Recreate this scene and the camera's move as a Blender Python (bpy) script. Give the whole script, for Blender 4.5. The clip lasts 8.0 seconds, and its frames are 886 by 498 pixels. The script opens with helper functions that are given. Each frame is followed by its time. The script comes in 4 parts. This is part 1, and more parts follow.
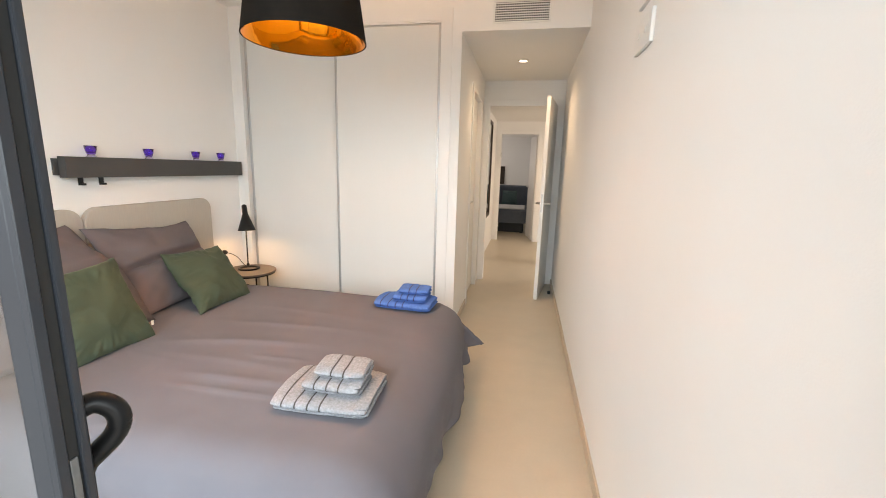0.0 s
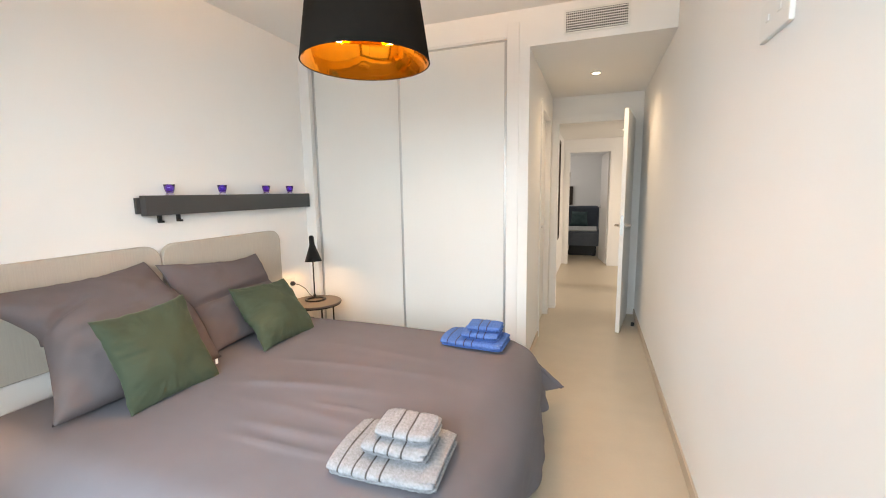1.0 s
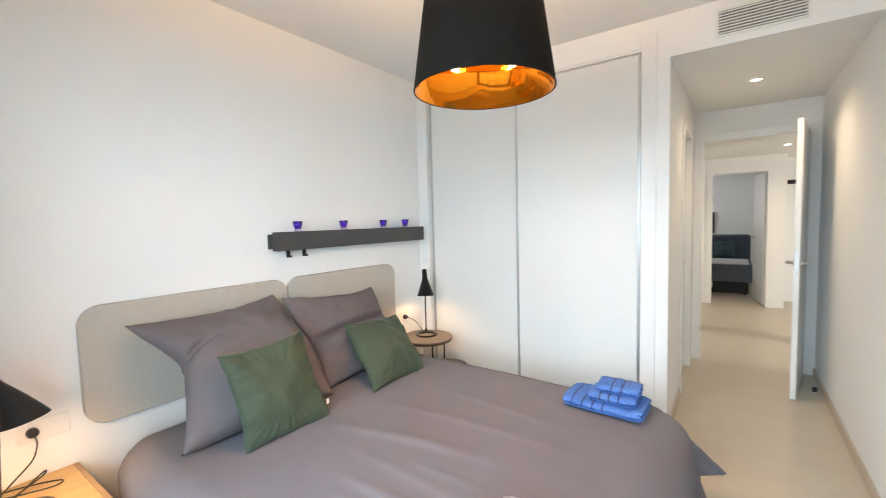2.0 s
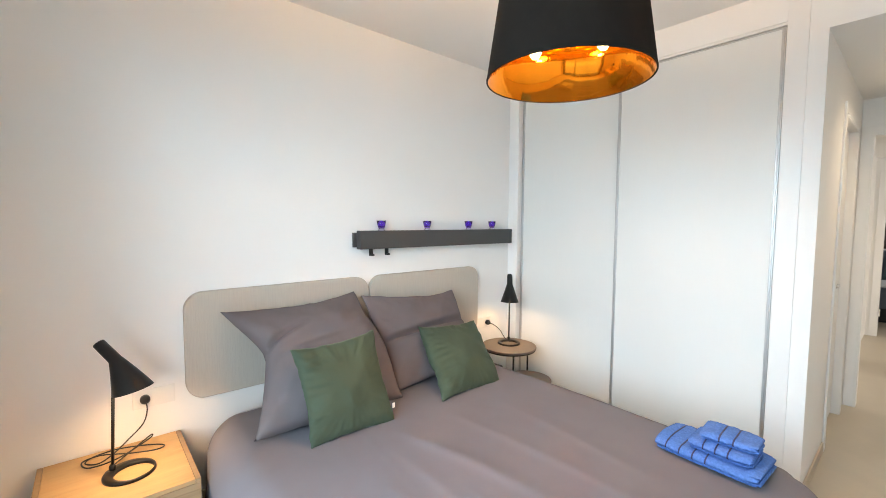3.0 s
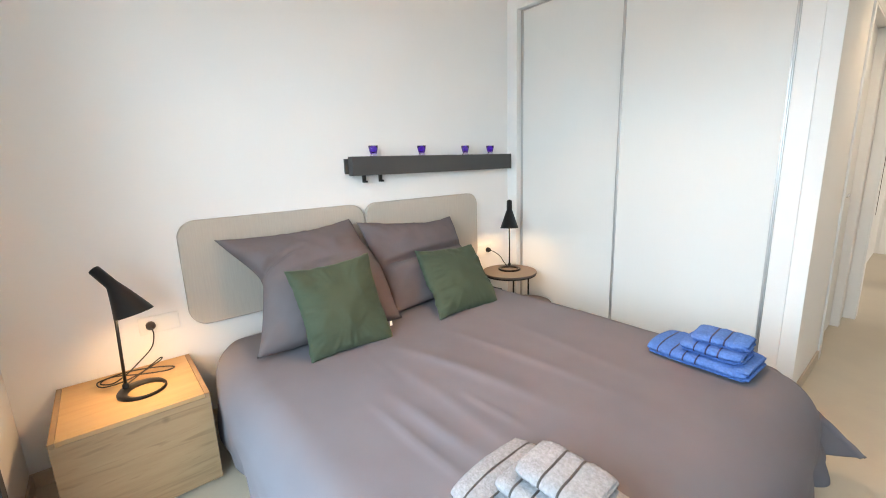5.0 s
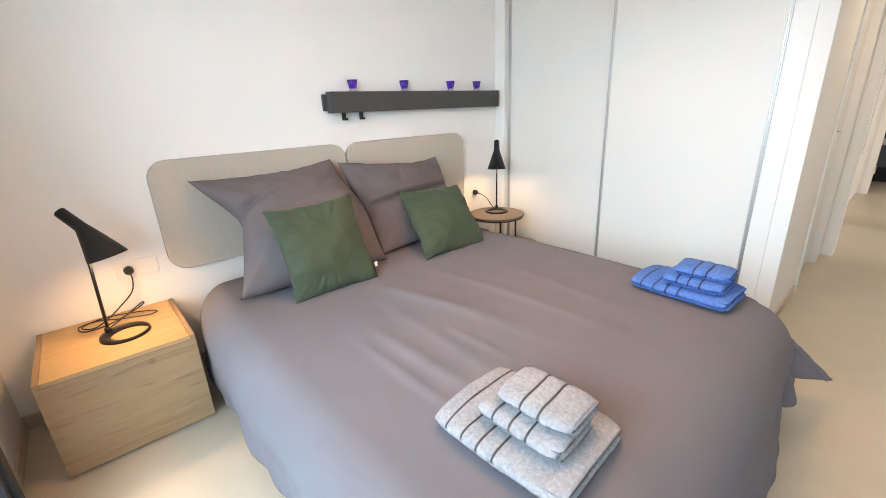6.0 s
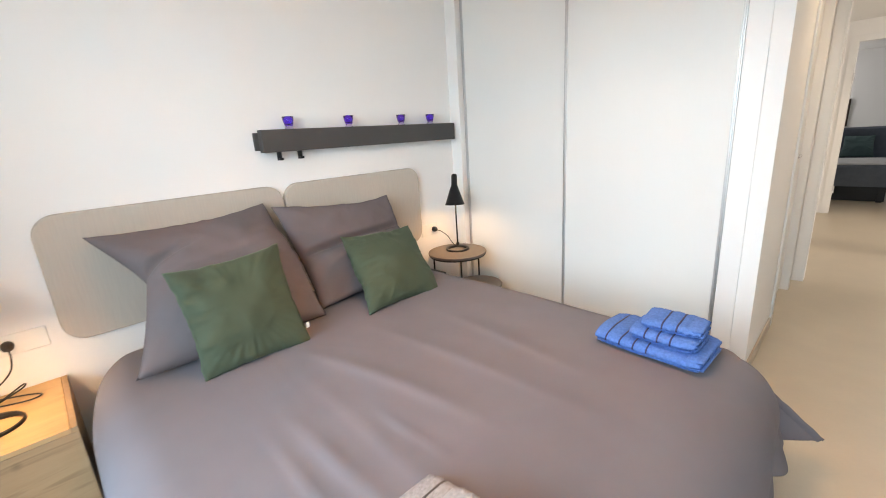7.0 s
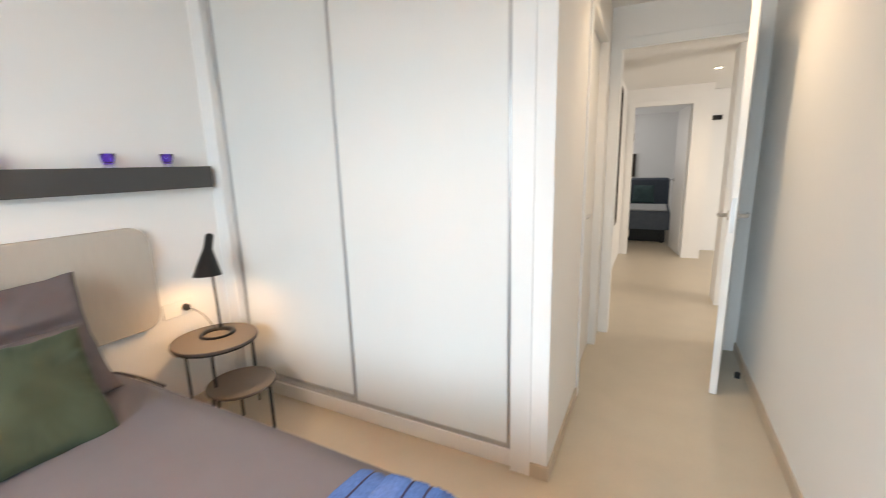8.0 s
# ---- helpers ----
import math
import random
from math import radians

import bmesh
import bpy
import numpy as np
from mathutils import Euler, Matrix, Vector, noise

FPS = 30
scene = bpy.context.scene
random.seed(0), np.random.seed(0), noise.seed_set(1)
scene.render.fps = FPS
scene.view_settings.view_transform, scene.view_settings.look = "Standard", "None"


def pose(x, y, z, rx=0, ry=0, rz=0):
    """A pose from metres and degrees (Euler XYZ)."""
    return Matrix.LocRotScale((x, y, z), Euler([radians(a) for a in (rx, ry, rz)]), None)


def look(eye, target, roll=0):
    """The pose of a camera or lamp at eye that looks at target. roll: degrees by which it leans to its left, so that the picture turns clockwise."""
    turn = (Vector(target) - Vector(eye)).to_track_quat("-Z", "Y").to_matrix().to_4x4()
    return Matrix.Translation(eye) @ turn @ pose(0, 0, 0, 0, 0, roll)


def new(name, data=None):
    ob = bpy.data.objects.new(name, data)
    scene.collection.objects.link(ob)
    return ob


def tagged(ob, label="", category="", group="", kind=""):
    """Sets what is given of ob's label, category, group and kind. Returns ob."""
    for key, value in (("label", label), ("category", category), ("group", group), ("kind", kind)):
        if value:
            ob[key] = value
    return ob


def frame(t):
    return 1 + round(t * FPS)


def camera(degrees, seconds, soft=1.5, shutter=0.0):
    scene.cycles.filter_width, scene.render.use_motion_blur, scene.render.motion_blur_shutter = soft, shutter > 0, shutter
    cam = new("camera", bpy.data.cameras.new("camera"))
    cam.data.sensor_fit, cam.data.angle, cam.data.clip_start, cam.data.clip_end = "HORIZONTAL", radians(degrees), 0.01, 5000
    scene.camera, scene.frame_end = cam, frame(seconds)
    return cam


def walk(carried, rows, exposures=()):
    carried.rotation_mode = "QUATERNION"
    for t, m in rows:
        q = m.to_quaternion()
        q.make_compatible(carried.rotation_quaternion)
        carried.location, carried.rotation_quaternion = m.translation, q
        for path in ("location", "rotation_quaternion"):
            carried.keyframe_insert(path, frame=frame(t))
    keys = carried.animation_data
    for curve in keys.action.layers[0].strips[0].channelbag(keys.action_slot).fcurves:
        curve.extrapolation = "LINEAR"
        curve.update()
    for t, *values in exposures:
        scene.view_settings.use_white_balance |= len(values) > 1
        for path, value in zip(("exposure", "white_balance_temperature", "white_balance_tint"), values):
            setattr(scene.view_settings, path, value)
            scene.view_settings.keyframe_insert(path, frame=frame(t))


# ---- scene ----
cam = camera(94.2, 8.0, 0.45, 0.2)
PATH = [
    (0, (0.393, 1.001, 1.327), (0.019, 2.927, 0.942), 1.6),
    (0.5, (0.384, 1.08, 1.304), (-0.167, 2.967, 0.935), 0.5),
    (1, (0.309, 1.203, 1.333), (-0.368, 3.065, 1.057), -0.8),
    (1.5, (0.232, 1.283, 1.389), (-0.622, 3.083, 1.217), -1.7),
    (2, (0.198, 1.377, 1.373), (-0.958, 3.003, 1.239), -1.5),
    (2.2, (0.189, 1.429, 1.361), (-1.107, 2.944, 1.206), -1.1),
    (3.3, (0.213, 1.565, 1.4), (-1.34, 2.823, 1.324), -0.1),
    (3.5, (0.231, 1.574, 1.402), (-1.331, 2.823, 1.393), -0.6),
    (4, (0.229, 1.566, 1.426), (-1.327, 2.822, 1.411), -0.9),
    (4.5, (0.213, 1.586, 1.358), (-1.329, 2.845, 1.164), -1.4),
    (5, (0.225, 1.613, 1.276), (-1.285, 2.86, 0.87), -2.0),
    (5.2, (0.221, 1.618, 1.257), (-1.269, 2.862, 0.776), -1.9),
    (6.3, (0.216, 1.675, 1.208), (-1.212, 2.912, 0.552), -2.6),
    (6.5, (0.215, 1.718, 1.202), (-1.218, 2.97, 0.587), -3.2),
    (7, (0.149, 1.914, 1.248), (-1.239, 3.254, 0.719), -3.8),
    (7.5, (0.112, 2.26, 1.275), (-1.16, 3.731, 0.809), -4.4),
    (7.8, (0.147, 2.504, 1.293), (-0.942, 4.125, 0.861), -2.6),
    (8, (0.19, 2.685, 1.307), (-0.703, 4.429, 0.906), -1.6),
]
EXPOSURES = [
    (0.0, 0.07, 8350, 20), (0.5, 0.11, 8250, 20), (1.0, 0.20, 7800, 17), (1.5, 0.27, 7050, 13), (3.5, 0.28, 6950, 12),
    (5.0, 0.28, 6950, 12), (6.5, 0.28, 7250, 16), (8.0, 0.28, 7250, 15),
]
walk(cam, [(t, look(eye, target, roll)) for t, eye, target, roll in PATH], EXPOSURES)

# ---- light ----
world = bpy.data.worlds.new("sky")
scene.world = world
world.use_nodes = True
wn = world.node_tree
sky = wn.nodes.new("ShaderNodeTexSky")
sky.sky_type, sky.sun_disc = "NISHITA", False
sky.sun_elevation, sky.sun_rotation = radians(50), radians(0)
wn.links.new(sky.outputs["Color"], wn.nodes["Background"].inputs["Color"])
wn.nodes["Background"].inputs["Strength"].default_value = 0.15


def lamp(name, kind, m, energy, colour):
    data = bpy.data.lights.new(name, kind)
    data.energy, data.color = energy, colour
    ob = new(name, data)
    ob.matrix_world = m
    return ob


sun = lamp("sun", "SUN", look((0, 0, 10), (1.5, -3.0, 2.85)), 3.0, (1.0, 0.95, 0.88))
sun.data.angle = radians(0.53)
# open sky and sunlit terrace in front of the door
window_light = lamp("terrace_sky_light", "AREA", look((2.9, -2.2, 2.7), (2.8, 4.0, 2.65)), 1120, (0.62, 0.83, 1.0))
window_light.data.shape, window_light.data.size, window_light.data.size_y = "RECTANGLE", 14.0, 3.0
# added lamp that brightens the hall from its east side, with no window there
hall_fill = lamp("hall_fill_light", "AREA", look((3.9, 6.5, 1.3), (0.0, 6.5, 0.9)), 50, (1.0, 0.96, 0.90))
hall_fill.data.size = 1.6
# added lamp inside the far room to brighten it; the wall behind is closed
far_fill = lamp("far_room_fill_light", "AREA", look((-1.42, 11.6, 1.5), (1.0, 10.8, 1.0)), 15, (0.92, 0.96, 1.0))
far_fill.data.size = 1.0
WARM = (1.0, 0.64, 0.33)

# ---- materials ----


def material(name, colour, rough=0.6, metal=0.0, vary=0.06, scale=8.0, bump=0.1, fine=120.0, stretch=(1, 1, 1), spec=0.5, dark=None):
    """A surface with broad and fine variation of colour, and fine relief."""
    m = bpy.data.materials.new(name)
    m.use_nodes = True
    nt = m.node_tree
    b = nt.nodes["Principled BSDF"]
    tc = nt.nodes.new("ShaderNodeTexCoord")
    mp = nt.nodes.new("ShaderNodeMapping")
    mp.inputs["Scale"].default_value = stretch
    nt.links.new(tc.outputs["Object"], mp.inputs["Vector"])
    broad = nt.nodes.new("ShaderNodeTexNoise")
    broad.inputs["Scale"].default_value, broad.inputs["Detail"].default_value = scale, 4
    grain = nt.nodes.new("ShaderNodeTexNoise")
    grain.inputs["Scale"].default_value, grain.inputs["Detail"].default_value = fine, 3
    for n in (broad, grain):
        nt.links.new(mp.outputs["Vector"], n.inputs["Vector"])
    ramp = nt.nodes.new("ShaderNodeMix")
    ramp.data_type = "RGBA"
    low = dark or tuple(c * (1 - 2 * vary) for c in colour)
    ramp.inputs[6].default_value, ramp.inputs[7].default_value = (*low, 1), (*(min(1, c * (1 + vary)) for c in colour), 1)
    add = nt.nodes.new("ShaderNodeMath")
    add.operation = "MULTIPLY_ADD"
    add.inputs[1].default_value, add.use_clamp = 0.35, True
    nt.links.new(grain.outputs["Fac"], add.inputs[0])
    sub = nt.nodes.new("ShaderNodeMath")
    sub.operation = "MULTIPLY_ADD"
    sub.inputs[1].default_value, sub.inputs[2].default_value = 1.3, -0.3
    nt.links.new(broad.outputs["Fac"], sub.inputs[0])
    nt.links.new(sub.outputs[0], add.inputs[2])
    nt.links.new(add.outputs[0], ramp.inputs[0])
    nt.links.new(ramp.outputs[2], b.inputs["Base Color"])
    rr = nt.nodes.new("ShaderNodeMapRange")
    rr.inputs["To Min"].default_value, rr.inputs["To Max"].default_value = max(0.02, rough - 0.08), min(1, rough + 0.08)
    nt.links.new(broad.outputs["Fac"], rr.inputs["Value"])
    nt.links.new(rr.outputs["Result"], b.inputs["Roughness"])
    b.inputs["Metallic"].default_value, b.inputs["Specular IOR Level"].default_value = metal, spec
    if bump:
        bp = nt.nodes.new("ShaderNodeBump")
        bp.inputs["Strength"].default_value, bp.inputs["Distance"].default_value = bump, 0.002
        nt.links.new(grain.outputs["Fac"], bp.inputs["Height"])
        nt.links.new(bp.outputs["Normal"], b.inputs["Normal"])
    return m


def wrinkled(m, scale, depth, stretch=(1, 1, 1), sheen=0.0, tint=(1, 1, 1)):
    """Adds soft cloth wrinkles, and a velvety sheen if asked."""
    nt = m.node_tree
    b = nt.nodes["Principled BSDF"]
    tc = nt.nodes["Texture Coordinate"]
    mp = nt.nodes.new("ShaderNodeMapping")
    mp.inputs["Scale"].default_value = stretch
    mp.inputs["Rotation"].default_value = (0.2, 0.1, 0.5)
    n = nt.nodes.new("ShaderNodeTexNoise")
    n.noise_type = "RIDGED_MULTIFRACTAL"
    n.inputs["Scale"].default_value, n.inputs["Detail"].default_value, n.inputs["Distortion"].default_value = scale, 3, 0.7
    bp = nt.nodes.new("ShaderNodeBump")
    bp.inputs["Strength"].default_value, bp.inputs["Distance"].default_value = 0.55, depth
    nt.links.new(tc.outputs["Object"], mp.inputs["Vector"])
    nt.links.new(mp.outputs["Vector"], n.inputs["Vector"])
    nt.links.new(n.outputs["Fac"], bp.inputs["Height"])
    if b.inputs["Normal"].links:
        nt.links.new(b.inputs["Normal"].links[0].from_socket, bp.inputs["Normal"])
    nt.links.new(bp.outputs["Normal"], b.inputs["Normal"])
    if sheen:
        b.inputs["Sheen Weight"].default_value, b.inputs["Sheen Roughness"].default_value = sheen, 0.4
        b.inputs["Sheen Tint"].default_value = (*tint, 1)
    return m


def glow(name, colour, strength):
    m = bpy.data.materials.new(name)
    m.use_nodes = True
    b = m.node_tree.nodes["Principled BSDF"]
    b.inputs["Base Color"].default_value = (*colour, 1)
    b.inputs["Emission Color"].default_value, b.inputs["Emission Strength"].default_value = (*colour, 1), strength
    return m


def glass(name, colour, rough=0.0, ior=1.45):
    m = bpy.data.materials.new(name)
    m.use_nodes = True
    b = m.node_tree.nodes["Principled BSDF"]
    b.inputs["Base Color"].default_value = (*colour, 1)
    b.inputs["Transmission Weight"].default_value, b.inputs["Roughness"].default_value, b.inputs["IOR"].default_value = 1.0, rough, ior
    return m


WALL = material("wall_paint", (0.85, 0.845, 0.83), 0.85, vary=0.012, scale=2.5, bump=0.12, fine=260)
CEIL = material("ceiling_paint", (0.82, 0.82, 0.81), 0.9, vary=0.01, scale=2, bump=0.08, fine=260)
FLOOR = material("beige_porcelain", (0.545, 0.48, 0.385), 0.38, vary=0.05, scale=5, bump=0.05, fine=70)
SKIRT = material("skirting_porcelain", (0.55, 0.46, 0.36), 0.4, vary=0.05, scale=9, bump=0.05)
LACQUER = material("white_lacquer", (0.83, 0.825, 0.81), 0.42, vary=0.01, scale=3, bump=0.02, fine=40)
PANEL = material("wardrobe_panel", (0.77, 0.775, 0.755), 0.5, vary=0.012, scale=3, bump=0.05, fine=90, stretch=(1, 1, 0.15))
ALU = material("brushed_aluminium", (0.56, 0.56, 0.56), 0.4, metal=0.75, vary=0.04, scale=20, bump=0.05, fine=200, stretch=(1, 1, 0.05))
STEEL = material("worn_dull_steel", (0.22, 0.22, 0.22), 0.55, metal=0.6, vary=0.12, scale=40, bump=0.05)
CHROME = material("satin_chrome", (0.85, 0.85, 0.86), 0.25, metal=1.0, vary=0.02, bump=0)
BLACK = material("black_metal", (0.009, 0.009, 0.0095), 0.40, vary=0.1, bump=0.03, fine=300, spec=0.32)
CABLE = material("black_cable", (0.015, 0.014, 0.014), 0.5, vary=0.1, bump=0)
SHADE_OUT = material("black_shade_fabric", (0.0125, 0.0105, 0.009), 0.8, vary=0.15, scale=30, bump=0.15, fine=500, spec=0.08)
GOLD = material("gold_foil", (0.80, 0.27, 0.016), 0.06, metal=0.95, vary=0.10, scale=6, bump=0.3, fine=11, stretch=(3, 3, 0.06))
DUVET = material("grey_cotton", (0.158, 0.157, 0.181), 0.9, vary=0.05, scale=5, bump=0.12, fine=420, spec=0.2)
PILLOW = material("mauve_grey_cotton", (0.140, 0.123, 0.130), 0.9, vary=0.05, scale=7, bump=0.15, fine=420, spec=0.2)
GREEN = material("green_velvet", (0.050, 0.071, 0.047), 0.8, vary=0.08, scale=9, bump=0.15, fine=500, spec=0.25)
wrinkled(DUVET, 2.6, 0.0025, (1.0, 1.9, 1.0))
wrinkled(PILLOW, 4.5, 0.008, (1.0, 1.0, 1.6))
wrinkled(GREEN, 6.0, 0.004, (1, 1, 1), 0.12, (0.75, 0.9, 0.6))
LINEN = material("greige_linen", (0.49, 0.45, 0.395), 0.92, vary=0.04, scale=90, bump=0.35, fine=300, stretch=(1, 1.6, 0.10), spec=0.2)
SHELF = material("anthracite_laminate", (0.055, 0.055, 0.056), 0.55, vary=0.06, scale=12, bump=0.05, fine=90)


def oak(name, pale, dark, stretch, knots=True, figure=0.5):
    """Veneer with long wavering figure, pores and a few dark knots."""
    m = material(name, pale, 0.48, vary=0.05, scale=5, bump=0.1, fine=60, stretch=stretch, dark=dark)
    nt = m.node_tree
    b = nt.nodes["Principled BSDF"]
    base = b.inputs["Base Color"].links[0].from_socket
    tc = nt.nodes["Texture Coordinate"]
    mp = nt.nodes.new("ShaderNodeMapping")
    mp.inputs["Scale"].default_value = tuple(0.5 * v for v in stretch)
    nt.links.new(tc.outputs["Object"], mp.inputs["Vector"])
    wave = nt.nodes.new("ShaderNodeTexNoise")
    wave.inputs["Scale"].default_value, wave.inputs["Detail"].default_value, wave.inputs["Distortion"].default_value = 9, 5, 1.6
    nt.links.new(mp.outputs["Vector"], wave.inputs["Vector"])
    vor = nt.nodes.new("ShaderNodeTexVoronoi")
    vor.inputs["Scale"].default_value = 5.5
    nt.links.new(tc.outputs["Object"], vor.inputs["Vector"])
    knot = nt.nodes.new("ShaderNodeMapRange")
    knot.inputs["From Min"].default_value, knot.inputs["From Max"].default_value = 0.03, 0.10
    knot.inputs["To Min"].default_value, knot.inputs["To Max"].default_value = (0.55 if knots else 0.0), 0.0
    nt.links.new(vor.outputs["Distance"], knot.inputs["Value"])
    lines = nt.nodes.new("ShaderNodeMapRange")
    lines.inputs["From Min"].default_value, lines.inputs["From Max"].default_value = 0.52, 0.68
    lines.inputs["To Min"].default_value, lines.inputs["To Max"].default_value = 0.0, figure
    nt.links.new(wave.outputs["Fac"], lines.inputs["Value"])
    add = nt.nodes.new("ShaderNodeMath")
    add.operation, add.use_clamp = "ADD", True
    nt.links.new(knot.outputs["Result"], add.inputs[0])
    nt.links.new(lines.outputs["Result"], add.inputs[1])
    mix = nt.nodes.new("ShaderNodeMix")
    mix.data_type = "RGBA"
    mix.inputs[7].default_value = (*(0.62 * v for v in dark), 1)
    nt.links.new(add.outputs[0], mix.inputs[0])
    nt.links.new(base, mix.inputs[6])
    nt.links.new(mix.outputs[2], b.inputs["Base Color"])
    return m


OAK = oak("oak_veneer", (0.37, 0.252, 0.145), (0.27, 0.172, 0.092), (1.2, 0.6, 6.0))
# the top's brighter, more orange oak has the lamp's glow put into its colour
OAK_TOP_LIT = oak("oak_veneer_lamplit_top", (0.50, 0.335, 0.165), (0.40, 0.25, 0.115), (5.0, 0.6, 1.2), False, 0.22)
TABLE = material("taupe_tabletop", (0.135, 0.11, 0.092), 0.55, vary=0.08, scale=20, bump=0.08)
TOWEL_B = material("blue_terry", (0.082, 0.185, 0.50), 0.95, vary=0.2, scale=110, bump=1.0, fine=190, spec=0.1)
TOWEL_W = material("light_grey_terry", (0.325, 0.342, 0.372), 0.95, vary=0.2, scale=110, bump=1.0, fine=190, spec=0.1)
BAND_B = material("navy_band", (0.014, 0.022, 0.085), 0.6, vary=0.1, bump=0.1)
BAND_W = material("dark_grey_band", (0.06, 0.058, 0.058), 0.6, vary=0.1, bump=0.1)
PURPLE = glass("purple_glass", (0.36, 0.17, 0.92), 0.02, 1.2)
PURPLE.node_tree.nodes["Principled BSDF"].inputs["Coat Weight"].default_value = 1.0
LILAC = glass("pale_lilac_glass", (0.86, 0.80, 0.98), 0.02, 1.45)
PVC = material("slate_grey_pvc", (0.025, 0.030, 0.038), 0.45, vary=0.05, scale=9, bump=0.03)
RUBBER = material("black_rubber", (0.02, 0.02, 0.02), 0.7, vary=0.1, bump=0.05)
PANE = glass("window_glass", (0.95, 0.97, 0.97))
WHITE_PL = material("white_plastic", (0.80, 0.80, 0.78), 0.4, vary=0.01, bump=0)
SOFA = material("dark_grey_sofa_fabric", (0.095, 0.115, 0.145), 0.9, vary=0.1, scale=20, bump=0.3, fine=260)
SHEET = material("pale_sheet", (0.55, 0.56, 0.58), 0.9, vary=0.05, bump=0.2)
DARKWOOD = material("dark_brown_frame", (0.045, 0.03, 0.022), 0.5, vary=0.15, scale=15, bump=0.1)
MIRROR = material("mirror_silver", (0.9, 0.9, 0.9), 0.02, metal=1.0, vary=0.0, bump=0)
STONE = material("terrace_tile", (0.48, 0.44, 0.39), 0.6, vary=0.06, scale=4, bump=0.1)
TEAL = material("dark_teal_fabric", (0.055, 0.10, 0.105), 0.85, vary=0.12, scale=12, bump=0.15, fine=400)
BULB = glow("warm_bulb", (1.0, 0.62, 0.25), 70.0)
SPOT = glow("spot_lens", (1.0, 0.86, 0.66), 30.0)
TAG = material("cream_fabric_tag", (0.7, 0.66, 0.58), 0.8, vary=0.03, bump=0.1)

# ---- mesh helpers ----


def link(name, bm, mat, smooth=False):
    me = bpy.data.meshes.new(name)
    bmesh.ops.recalc_face_normals(bm, faces=bm.faces)
    for f in bm.faces:
        f.smooth = smooth
    bm.to_mesh(me)
    bm.free()
    for m in mat if isinstance(mat, (list, tuple)) else [mat]:
        me.materials.append(m)
    return new(name, me)


def part(name, bm, mat, parent, label="", smooth=False, m=None):
    """One mesh object under a thing or a part."""
    ob = link(name, bm, mat, smooth)
    ob.parent = parent
    if m is not None:
        ob.matrix_basis = m
    return tagged(ob, label)


def thing(name, label, category, at=(0, 0, 0), rz=0, group=""):
    ob = new(name)
    ob.empty_display_size = 0.1
    ob.matrix_basis = pose(*at, 0, 0, rz)
    return tagged(ob, label, category, group)


def structure(name, bm, mat, label, smooth=False):
    return tagged(link(name, bm, mat, smooth), label, "", "", "structure")


def box(x0, x1, y0, y1, z0, z1, bevel=0.0, seg=2, bm=None):
    out = bm or bmesh.new()
    b = bmesh.new()
    bmesh.ops.create_cube(b, size=1)
    for v in b.verts:
        v.co = Vector(((x0 + x1) / 2 + v.co.x * (x1 - x0), (y0 + y1) / 2 + v.co.y * (y1 - y0), (z0 + z1) / 2 + v.co.z * (z1 - z0)))
    if bevel:
        bmesh.ops.bevel(b, geom=list(b.edges), offset=bevel, segments=seg, affect="EDGES", profile=0.6)
    if bm is None:
        out.free()
        return b
    me = bpy.data.meshes.new("tmp")
    b.to_mesh(me)
    b.free()
    out.from_mesh(me)
    bpy.data.meshes.remove(me)
    return out


def revolve(profile, n=40, bm=None, m=None, closed=False):
    """A surface of revolution round z from (radius, height) pairs."""
    bm = bm or bmesh.new()
    m = m or Matrix.Identity(4)
    rings = []
    for r, z in profile:
        rings.append([bm.verts.new(m @ Vector((r * math.cos(2 * math.pi * k / n), r * math.sin(2 * math.pi * k / n), z))) for k in range(n)])
    pairs = list(zip(rings, rings[1:])) + ([(rings[-1], rings[0])] if closed else [])
    for a, b in pairs:
        for k in range(n):
            bm.faces.new((a[k], a[(k + 1) % n], b[(k + 1) % n], b[k]))
    if not closed:
        for ring, flip in ((rings[0], True), (rings[-1], False)):
            if (ring[0].co - ring[n // 2].co).length > 1e-4:
                bm.faces.new(ring[::-1] if flip else ring)
    return bm


